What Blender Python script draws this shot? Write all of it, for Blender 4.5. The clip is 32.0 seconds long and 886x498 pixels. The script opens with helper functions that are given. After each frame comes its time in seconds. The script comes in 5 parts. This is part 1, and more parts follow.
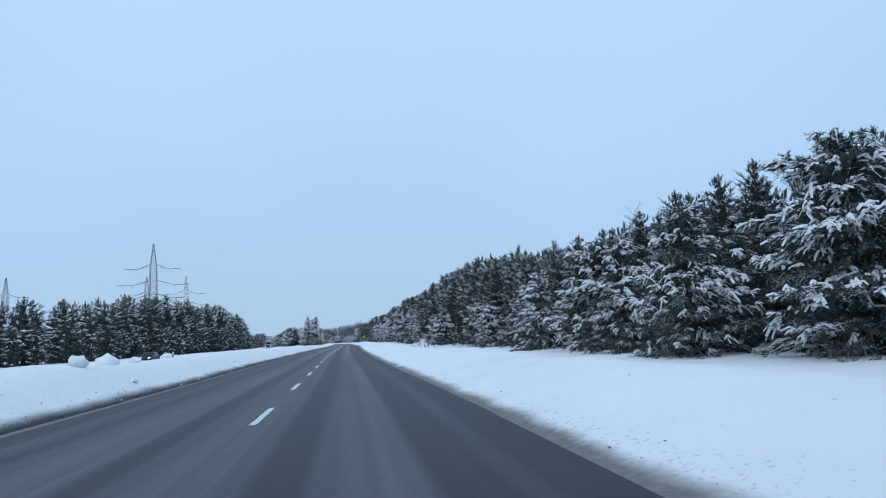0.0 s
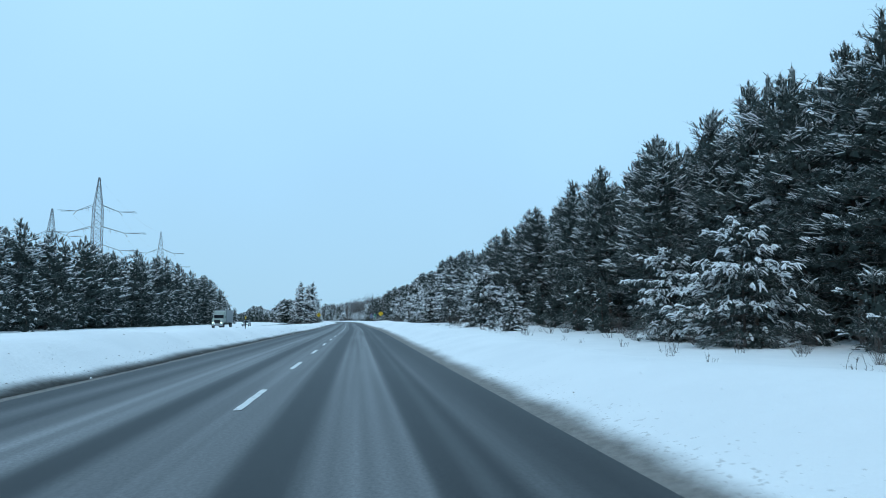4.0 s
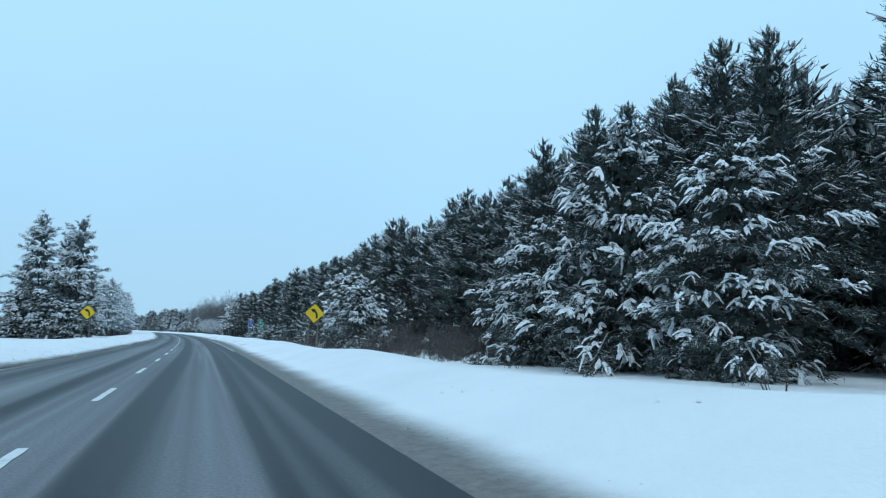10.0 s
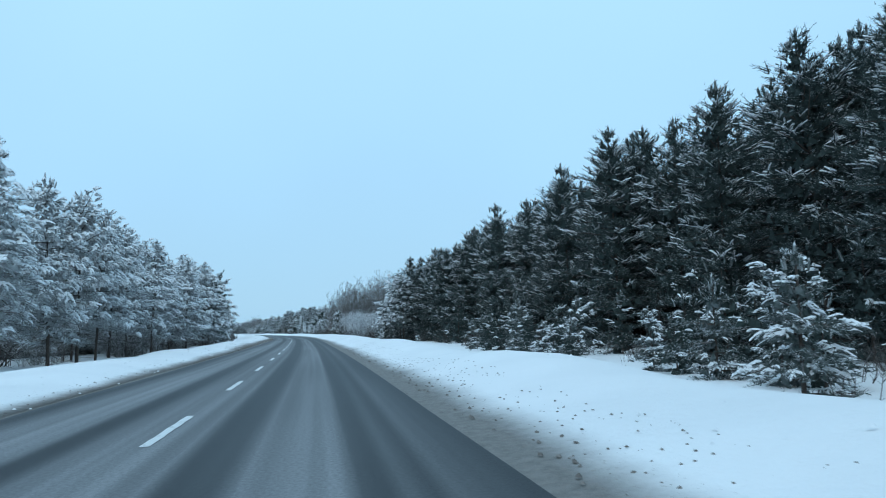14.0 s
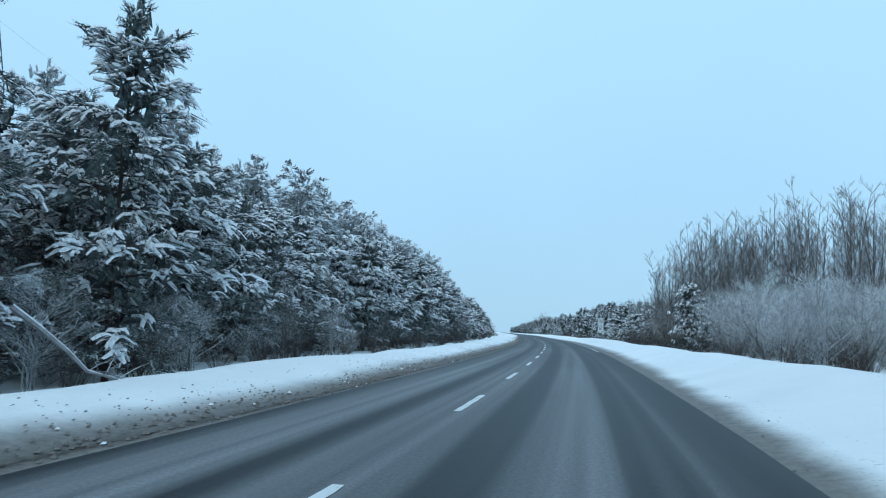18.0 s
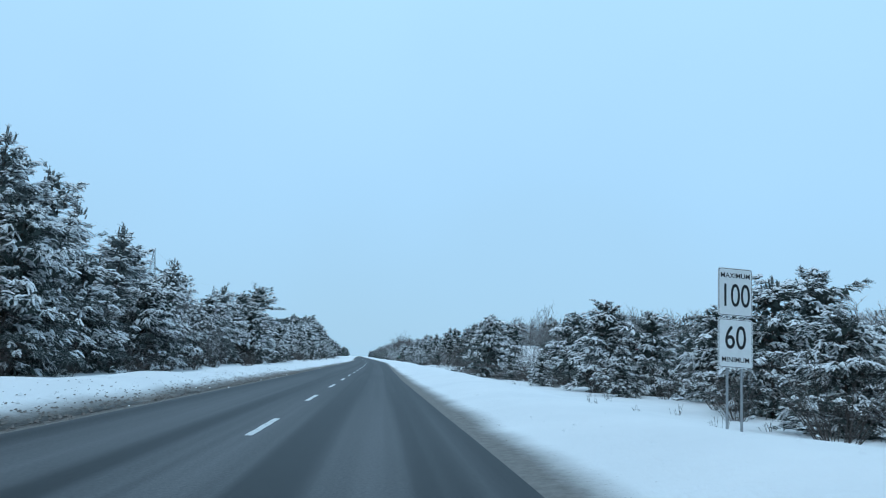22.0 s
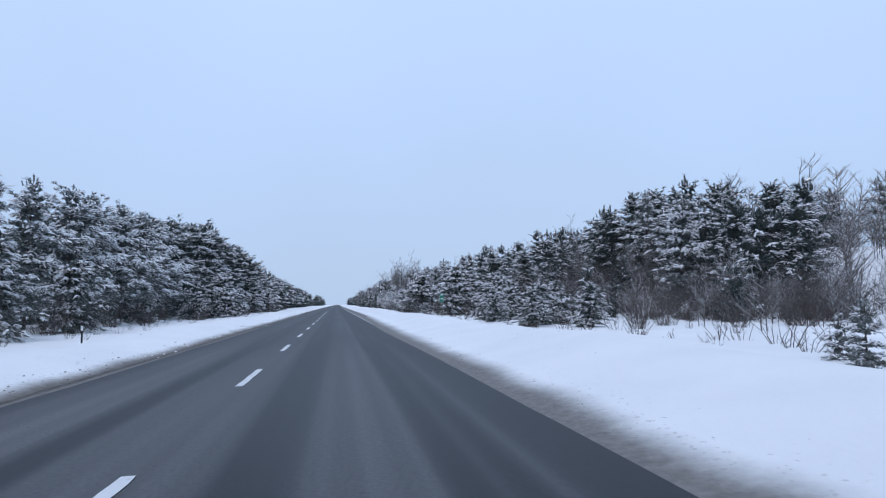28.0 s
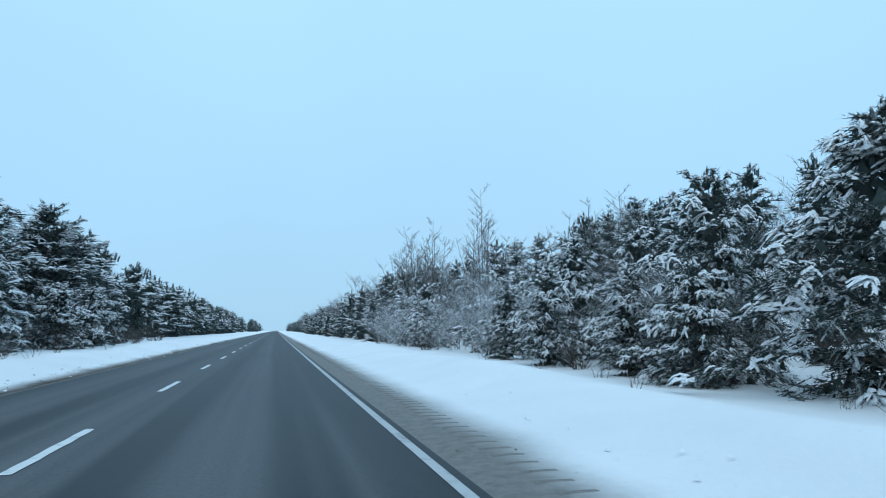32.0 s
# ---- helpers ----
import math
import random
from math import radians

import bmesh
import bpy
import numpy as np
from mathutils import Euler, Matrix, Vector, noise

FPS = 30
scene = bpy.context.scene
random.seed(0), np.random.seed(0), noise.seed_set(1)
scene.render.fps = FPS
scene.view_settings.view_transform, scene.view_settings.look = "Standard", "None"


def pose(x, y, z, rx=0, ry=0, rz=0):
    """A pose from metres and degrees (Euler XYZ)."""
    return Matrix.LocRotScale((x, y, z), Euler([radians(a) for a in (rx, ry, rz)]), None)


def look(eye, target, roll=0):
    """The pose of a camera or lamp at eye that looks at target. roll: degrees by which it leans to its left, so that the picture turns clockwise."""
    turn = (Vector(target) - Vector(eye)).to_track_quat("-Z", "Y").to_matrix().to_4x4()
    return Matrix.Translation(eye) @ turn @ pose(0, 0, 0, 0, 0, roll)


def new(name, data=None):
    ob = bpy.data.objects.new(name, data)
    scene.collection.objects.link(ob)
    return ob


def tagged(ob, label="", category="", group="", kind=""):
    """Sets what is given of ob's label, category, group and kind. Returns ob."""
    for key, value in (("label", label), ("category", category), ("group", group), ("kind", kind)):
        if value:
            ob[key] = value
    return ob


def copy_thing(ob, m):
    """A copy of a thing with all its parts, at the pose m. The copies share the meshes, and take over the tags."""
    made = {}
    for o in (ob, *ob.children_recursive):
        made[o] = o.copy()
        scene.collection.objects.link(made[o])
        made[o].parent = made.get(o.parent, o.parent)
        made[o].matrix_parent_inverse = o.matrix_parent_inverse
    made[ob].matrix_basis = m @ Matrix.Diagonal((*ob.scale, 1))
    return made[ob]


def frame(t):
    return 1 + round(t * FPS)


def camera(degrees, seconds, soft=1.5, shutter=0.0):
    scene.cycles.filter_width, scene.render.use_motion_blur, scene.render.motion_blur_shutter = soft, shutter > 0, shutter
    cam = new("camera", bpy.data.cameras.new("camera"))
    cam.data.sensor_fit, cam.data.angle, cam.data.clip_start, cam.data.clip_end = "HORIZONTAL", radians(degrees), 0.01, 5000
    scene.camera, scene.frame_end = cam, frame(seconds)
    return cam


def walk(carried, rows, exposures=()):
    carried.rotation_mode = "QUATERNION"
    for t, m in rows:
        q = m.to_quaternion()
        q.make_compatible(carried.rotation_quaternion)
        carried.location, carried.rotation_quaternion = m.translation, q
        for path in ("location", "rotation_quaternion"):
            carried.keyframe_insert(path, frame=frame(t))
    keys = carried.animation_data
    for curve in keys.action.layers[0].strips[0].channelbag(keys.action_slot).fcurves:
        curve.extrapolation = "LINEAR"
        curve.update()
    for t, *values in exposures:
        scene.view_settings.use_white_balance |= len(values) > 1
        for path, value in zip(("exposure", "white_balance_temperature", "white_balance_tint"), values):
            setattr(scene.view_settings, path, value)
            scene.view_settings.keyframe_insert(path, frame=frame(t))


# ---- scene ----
cam = camera(68.29, 32.0, 1.0, 0.035)
PATH = [
    (0.0, pose(0.000, 0.000, 1.371, 97.629, 3.009, -8.348)),
    (0.5, pose(0.052, 12.983, 1.371, 96.205, 3.401, -6.887)),
    (1.0, pose(0.081, 25.981, 1.371, 94.843, 3.293, -6.394)),
    (1.5, pose(0.057, 38.992, 1.371, 94.170, 2.518, -6.781)),
    (2.0, pose(-0.019, 52.016, 1.371, 94.039, 1.441, -7.392)),
    (2.5, pose(-0.105, 65.054, 1.371, 94.304, 0.788, -7.770)),
    (4.5, pose(-0.150, 117.345, 1.371, 96.340, 0.680, -7.747)),
    (5.0, pose(-0.109, 130.452, 1.371, 96.354, 0.870, -7.543)),
    (5.5, pose(-0.050, 143.570, 1.371, 95.865, 0.606, -7.536)),
    (6.0, pose(0.025, 156.693, 1.371, 95.351, 0.323, -7.912)),
    (6.5, pose(0.115, 169.823, 1.371, 94.952, 0.089, -8.409)),
    (7.0, pose(0.176, 182.959, 1.371, 94.992, 0.430, -9.141)),
    (7.5, pose(0.158, 196.102, 1.371, 95.236, 0.630, -9.678)),
    (8.0, pose(0.063, 209.250, 1.371, 95.609, 0.569, -10.259)),
    (8.5, pose(-0.049, 222.406, 1.371, 96.094, 0.776, -11.307)),
    (9.0, pose(-0.120, 235.567, 1.371, 96.536, 0.183, -13.326)),
    (9.5, pose(-0.149, 248.736, 1.371, 97.067, -0.746, -16.491)),
    (10.0, pose(-0.144, 261.911, 1.371, 97.735, -1.626, -20.063)),
    (10.5, pose(-0.116, 275.093, 1.371, 98.414, -2.270, -23.020)),
    (11.0, pose(-0.064, 288.283, 1.371, 98.732, -2.326, -24.421)),
    (11.5, pose(-0.036, 301.482, 1.371, 98.503, -1.527, -24.368)),
    (12.0, pose(-0.081, 314.690, 1.371, 97.866, -0.599, -23.041)),
    (12.5, pose(-0.199, 327.905, 1.371, 97.275, 0.138, -21.569)),
    (13.0, pose(-0.410, 341.127, 1.371, 96.853, 0.904, -19.455)),
    (13.5, pose(-0.734, 354.356, 1.371, 96.661, 1.489, -15.062)),
    (14.0, pose(-1.171, 367.590, 1.371, 96.888, 1.353, -8.621)),
    (14.5, pose(-1.695, 380.829, 1.371, 97.183, 0.867, 0.551)),
    (16.5, pose(-4.380, 433.842, 1.371, 97.184, -1.308, 14.162)),
    (17.0, pose(-5.177, 447.112, 1.371, 96.938, -1.318, 14.856)),
    (17.5, pose(-6.051, 460.388, 1.371, 96.793, -1.350, 15.667)),
    (18.0, pose(-7.032, 473.666, 1.371, 97.129, -1.018, 16.868)),
    (18.5, pose(-8.119, 486.947, 1.371, 97.582, -0.748, 18.517)),
    (19.0, pose(-9.354, 500.224, 1.371, 97.791, -0.432, 20.099)),
    (19.5, pose(-10.779, 513.493, 1.371, 97.768, -0.566, 20.501)),
    (20.0, pose(-12.392, 526.751, 1.371, 97.797, -1.218, 18.993)),
    (20.5, pose(-14.182, 539.996, 1.371, 97.761, -1.344, 15.982)),
    (21.0, pose(-16.138, 553.228, 1.371, 98.396, -1.832, 11.959)),
    (21.5, pose(-18.259, 566.445, 1.371, 98.946, -2.511, 7.764)),
    (22.0, pose(-20.506, 579.651, 1.371, 99.662, -2.981, 4.865)),
    (22.5, pose(-22.844, 592.866, 1.371, 100.045, -3.022, 3.082)),
    (23.0, pose(-25.273, 606.100, 1.371, 100.317, -2.967, 2.302)),
    (23.5, pose(-27.754, 619.362, 1.371, 100.563, -3.220, 2.030)),
    (24.0, pose(-30.244, 632.659, 1.371, 100.324, -3.212, 2.296)),
    (24.5, pose(-32.742, 645.992, 1.371, 99.810, -2.721, 2.647)),
    (25.0, pose(-35.258, 659.358, 1.371, 99.119, -2.162, 3.085)),
    (25.5, pose(-37.799, 672.756, 1.371, 98.244, -1.408, 3.445)),
    (27.5, pose(-48.444, 726.608, 1.371, 95.144, 0.789, 3.003)),
    (28.0, pose(-51.252, 740.093, 1.371, 94.708, 0.861, 3.036)),
    (28.5, pose(-54.068, 753.583, 1.371, 94.315, 1.614, 3.309)),
    (29.0, pose(-56.893, 767.078, 1.371, 94.177, 2.015, 3.664)),
    (29.5, pose(-59.725, 780.578, 1.371, 94.533, 1.748, 3.906)),
    (30.0, pose(-62.561, 794.085, 1.371, 95.332, 1.585, 4.048)),
    (30.5, pose(-65.401, 807.598, 1.371, 96.206, 1.302, 4.020)),
    (31.0, pose(-68.260, 821.115, 1.371, 96.972, 1.142, 3.519)),
    (31.5, pose(-71.150, 834.631, 1.371, 97.318, 0.667, 1.589)),
    (32.0, pose(-74.072, 848.148, 1.371, 97.102, -0.027, -2.059)),
]
# the phone's picture drifts between a lavender and a cyan cast
walk(cam, PATH, [(0.0, 0.05, 6500, 18), (1.2, 0.05, 6450, 12), (4.5, 0.2, 6150, 4), (12.0, 0.2, 6200, 4), (20.0, 0.2, 6200, 5), (22.5, 0.1, 6150, 6),
                 (25.5, 0.05, 6100, 8), (27.5, 0.12, 6780, 30), (28.6, 0.12, 6700, 23), (30.2, 0.15, 6150, 7), (32.0, 0.2, 6150, 5)])

# ---- the plan in numbers ----
START = (-1.772, -11.463)  # foot of the lane line
HEADS = [-0.42, 0.49, -0.24, -0.5, 0.67, -0.06, 1.48, 3.02, 4.12, 7.38, 10.21, 10.41, 11.14, 12.28, 12.44, 12.3, 12.18, 12.22, 12.2, 12.18, 12.17, 12.15, 12.13, 12.12]  # its heading every 60 m, degrees
EDGE_R, EDGE_L, EDGE_LINE = 4.18, -3.9, 4.06  # pavement edges and the painted line
CARR_U, CARR_Z = -24.0, -0.15  # the opposite carriageway
DASH_AT = [(0, -2.5), (3, 23.6), (6, 49.5), (9, 75.6), (18, 151.6), (21, 178.0), (24, 203.4), (27, 228.0), (30, 254.2), (34, 287.4), (37, 313.2), (41, 345.8), (43, 362.9), (46, 387.8), (48, 403.5), (54, 454.3), (56, 470.6), (59, 496.4), (62, 521.0), (65, 545.2), (68, 571.0), (72, 603.0), (75, 628.6), (78, 653.6), (81, 679.4), (83, 696.3), (89, 749.0), (91, 766.8), (94, 792.6), (97, 819.2), (100, 845.6), (103, 872.8)]  # lane dashes: count, metres
# where the swept pavement ends, right and left, and how far the slush reaches beyond it
SWEPT_R = ((0, 4.1), (25, 4.1), (45, 3.9), (60, 3.88), (120, 4.2), (170, 4.36), (190, 4.36), (225, 3.95), (255, 4.0), (360, 4.05), (390, 3.82), (440, 3.8), (468, 3.95), (495, 4.12), (560, 4.1), (600, 3.75), (630, 3.4), (660, 3.36), (700, 3.6), (755, 4.08), (770, 4.0), (787, 3.8), (815, 3.95), (845, 4.12), (1000, 4.14))
SWEPT_L = ((0, -4.3), (60, -4.5), (120, -4.35), (180, -4.22), (235, -3.82), (268, -4.0), (320, -3.5), (375, -2.8), (395, -3.15), (467, -3.22), (495, -2.95), (548, -3.2), (632, -3.2), (670, -3.5), (720, -3.2), (766, -2.9), (852, -2.9), (1000, -3.1))
SLUSH_R = ((0, .5), (120, .6), (160, .8), (190, .9), (225, 1.35), (275, 1.4), (320, 1.1), (345, 1.5), (400, 1.3), (470, .9), (500, .8), (540, 1.3), (580, 1.3), (620, .9), (700, .65), (770, .9), (830, 1.5), (1000, 1.5))
SLUSH_L = ((0, .6), (200, .65), (400, .8), (450, 1.4), (560, 1.3), (620, 1.1), (700, .8), (1000, .7))
STAND_BACK = ((0, 0), (205, 0), (230, .8), (275, .9), (320, .4), (350, .5), (400, .4), (450, 0), (525, .2), (550, .7), (580, .6), (610, .1), (765, 0), (830, 1.15), (1000, 1.15))  # flat slush before the bank rises
BANK_R = ((0, .6), (150, .6), (260, .95), (330, .5), (500, .6), (600, .5), (1000, .45))
DITCH_R = ((0, -.5), (130, -.5), (200, 0), (250, .4), (300, .1), (340, -.4), (470, -.6), (505, -.9), (560, -.5), (600, -.4), (1000, -.4))
FIELD_R = ((0, 0), (560, 0), (640, 1.5), (700, 3), (800, 6), (840, 9), (950, 10), (1300, 6))
BANK_L = ((0, 1.0), (160, .9), (220, .5), (300, .4), (410, .3), (470, .33), (500, .36), (600, .4), (660, .2), (800, .35), (1000, .35))
DITCH_L = ((0, .5), (180, .4), (300, .1), (410, -.2), (450, -.55), (570, -.55), (660, -.4), (1000, -.3))
FIELD_L = ((0, .3), (1300, .3))

# ---- world and light ----
world = bpy.data.worlds.new("winter_sky")
scene.world = world
world.use_nodes = True
wn, wl = world.node_tree.nodes, world.node_tree.links
wn.clear()
sky = wn.new("ShaderNodeTexSky")
sky.sky_type, sky.sun_disc = "NISHITA", False
sky.sun_elevation, sky.sun_rotation = radians(24), radians(200)
sky_dim = wn.new("ShaderNodeVectorMath")
sky_dim.operation = "SCALE"
sky_dim.inputs["Scale"].default_value = 0.06
geo = wn.new("ShaderNodeTexCoord")
split = wn.new("ShaderNodeSeparateXYZ")
cloud = wn.new("ShaderNodeTexNoise")
cloud.inputs["Scale"].default_value = 2.2
cloud.inputs["Detail"].default_value = 3.0
cloud.inputs["Roughness"].default_value = 0.45
lift = wn.new("ShaderNodeMath")
lift.operation = "MULTIPLY_ADD"
lift.inputs[1].default_value = 0.36
lift.inputs[2].default_value = -0.17
add = wn.new("ShaderNodeMath")
ramp = wn.new("ShaderNodeValToRGB")
ramp.color_ramp.elements[0].position, ramp.color_ramp.elements[0].color = 0.0, (0.385, 0.60, 0.79, 1)
ramp.color_ramp.elements[1].position, ramp.color_ramp.elements[1].color = 0.62, (0.475, 0.745, 1.0, 1)
mid = ramp.color_ramp.elements.new(0.25)
mid.color = (0.415, 0.665, 0.91, 1)
mix = wn.new("ShaderNodeMix")
mix.data_type = "RGBA"
mix.inputs["Factor"].default_value = 0.94
bg = wn.new("ShaderNodeBackground")
bg.inputs["Strength"].default_value = 1.0
out = wn.new("ShaderNodeOutputWorld")
wl.new(geo.outputs["Generated"], split.inputs[0])
wl.new(geo.outputs["Generated"], cloud.inputs["Vector"])
wl.new(cloud.outputs["Fac"], lift.inputs[0])
wl.new(split.outputs["Z"], add.inputs[0])
wl.new(lift.outputs[0], add.inputs[1])
wl.new(add.outputs[0], ramp.inputs[0])
wl.new(sky.outputs[0], sky_dim.inputs[0])
wl.new(sky_dim.outputs[0], mix.inputs["A"])
wl.new(ramp.outputs[0], mix.inputs["B"])
wl.new(mix.outputs["Result"], bg.inputs["Color"])
wl.new(bg.outputs[0], out.inputs[0])

sun = new("sun", bpy.data.lights.new("sun", "SUN"))
sun.data.energy, sun.data.angle, sun.data.color = 0.5, radians(40), (1.0, 0.97, 0.93)
sun.matrix_world = look((0, 0, 60), (18, 30, 0))


# ---- materials ----
def material(name, rough=0.8, metal=0.0):
    m = bpy.data.materials.new(name)
    m.use_nodes = True
    b = m.node_tree.nodes["Principled BSDF"]
    b.inputs["Roughness"].default_value, b.inputs["Metallic"].default_value = rough, metal
    b.inputs["Specular IOR Level"].default_value = 0.3
    return m, m.node_tree.nodes, m.node_tree.links, b


def noise_node(n, l, scale, detail=4.0, vector=None, rough=0.55):
    t = n.new("ShaderNodeTexNoise")
    t.inputs["Scale"].default_value, t.inputs["Detail"].default_value = scale, detail
    t.inputs["Roughness"].default_value = rough
    if vector is not None:
        l.new(vector, t.inputs["Vector"])
    return t


def ramp_node(n, l, value, stops):
    r = n.new("ShaderNodeValToRGB")
    e = r.color_ramp.elements
    e[0].position, e[0].color = stops[0][0], (*stops[0][1], 1)
    e[1].position, e[1].color = stops[-1][0], (*stops[-1][1], 1)
    for p, c in stops[1:-1]:
        e.new(p).color = (*c, 1)
    l.new(value, r.inputs[0])
    return r


def math_node(n, l, op, a, b=None, clamp=False):
    m = n.new("ShaderNodeMath")
    m.operation, m.use_clamp = op, clamp
    for k, v in enumerate((a, b)):
        if v is None:
            continue
        if isinstance(v, (int, float)):
            m.inputs[k].default_value = v
        else:
            l.new(v, m.inputs[k])
    return m.outputs[0]


def mix_node(n, l, fac, a, b):
    m = n.new("ShaderNodeMix")
    m.data_type = "RGBA"
    for key, v in (("Factor", fac), ("A", a), ("B", b)):
        if isinstance(v, tuple):
            m.inputs[key].default_value = (*v, 1)
        elif isinstance(v, (int, float)):
            m.inputs[key].default_value = v
        else:
            l.new(v, m.inputs[key])
    return m.outputs["Result"]


def bump_node(n, l, b, height, strength, distance):
    k = n.new("ShaderNodeBump")
    k.inputs["Strength"].default_value, k.inputs["Distance"].default_value = strength, distance
    l.new(height, k.inputs["Height"])
    l.new(k.outputs[0], b.inputs["Normal"])


def plain(name, color, rough=0.6, metal=0.0, vary=0.12, scale=6.0):
    m, n, l, b = material(name, rough, metal)
    c = n.new("ShaderNodeTexCoord")
    t = noise_node(n, l, scale, 5.0, c.outputs["Object"])
    dark = tuple(v * (1 - vary) for v in color)
    light = tuple(min(1, v * (1 + vary)) for v in color)
    r = ramp_node(n, l, t.outputs["Fac"], [(0.3, dark), (0.7, light)])
    l.new(r.outputs[0], b.inputs["Base Color"])
    return m


def dusted(name, dark, light, snow, rough=0.75, scale=0.9, lo=0.25, hi=0.8):
    """Bark or needles that carry a dusting of snow on what faces up."""
    m, n, l, b = material(name, rough)
    c, g, o = n.new("ShaderNodeTexCoord"), n.new("ShaderNodeNewGeometry"), n.new("ShaderNodeObjectInfo")
    t = noise_node(n, l, scale, 4.0, c.outputs["Object"])
    tone = math_node(n, l, "ADD", t.outputs["Fac"], math_node(n, l, "MULTIPLY", o.outputs["Random"], 0.3))
    r = ramp_node(n, l, tone, [(0.3, dark), (0.95, light)])
    s = n.new("ShaderNodeSeparateXYZ")
    l.new(g.outputs["Normal"], s.inputs[0])
    f = noise_node(n, l, 7.0, 3.0, c.outputs["Object"])
    up = math_node(n, l, "ADD", s.outputs["Z"], math_node(n, l, "SUBTRACT", f.outputs["Fac"], 0.5))
    ranged = n.new("ShaderNodeMapRange")
    ranged.inputs["From Min"].default_value, ranged.inputs["From Max"].default_value = lo, hi
    ranged.inputs["To Max"].default_value = snow
    l.new(up, ranged.inputs["Value"])
    l.new(mix_node(n, l, ranged.outputs[0], r.outputs[0], (0.80, 0.82, 0.84)), b.inputs["Base Color"])
    return m


NEEDLES = dusted("pine_needles", (0.025, 0.036, 0.033), (0.062, 0.082, 0.074), 0.56, lo=0.08, hi=0.95)
NEEDLES_SNOWY = dusted("snowy_pine_needles", (0.036, 0.049, 0.046), (0.092, 0.115, 0.106), 0.72, lo=-0.08, hi=0.82)
NEEDLES_MID = dusted("dusted_pine_needles", (0.022, 0.033, 0.03), (0.056, 0.075, 0.066), 0.55, lo=0.1, hi=0.95)
# hoar frost, its colours raised further to paint in the pale spray haze
NEEDLES_FROST_HAZE = dusted("frosted_hazy_pine_needles", (0.09, 0.106, 0.106), (0.20, 0.22, 0.216), 0.9, lo=-0.5, hi=0.55)
BARK = dusted("pine_bark", (0.04, 0.032, 0.027), (0.11, 0.082, 0.066), 0.3, scale=4.0, lo=0.35, hi=0.9)
TWIG = dusted("bare_twig_bark", (0.09, 0.078, 0.072), (0.19, 0.17, 0.16), 0.6, scale=3.0, lo=0.05, hi=0.85)

TWIG_FROST = dusted("frosted_twig_bark", (0.15, 0.142, 0.14), (0.28, 0.27, 0.265), 0.88, scale=3.0, lo=-0.4, hi=0.6)
SHRUB_BARK = dusted("brown_shrub_bark", (0.045, 0.036, 0.032), (0.12, 0.098, 0.088), 0.2, scale=3.0, lo=0.3, hi=0.9)


def snow_on_trees():
    m, n, l, b = material("snow_load", 0.65)
    c = n.new("ShaderNodeTexCoord")
    t = noise_node(n, l, 5.0, 4.0, c.outputs["Object"])
    r = ramp_node(n, l, t.outputs["Fac"], [(0.25, (0.74, 0.76, 0.79)), (0.7, (0.88, 0.89, 0.90))])
    f = noise_node(n, l, 15.0, 3.0, c.outputs["Object"], 0.65)
    needle = ramp_node(n, l, f.outputs["Fac"], [(0.55, (0.0,) * 3), (0.68, (0.75,) * 3)])
    l.new(mix_node(n, l, needle.outputs[0], r.outputs[0], (0.12, 0.14, 0.13)), b.inputs["Base Color"])
    bump_node(n, l, b, t.outputs["Fac"], 0.6, 0.1)
    return m


SNOW_LOAD = snow_on_trees()
LOOSE_SNOW = plain("loose_snow", (0.83, 0.84, 0.85), 0.7, 0, 0.05)


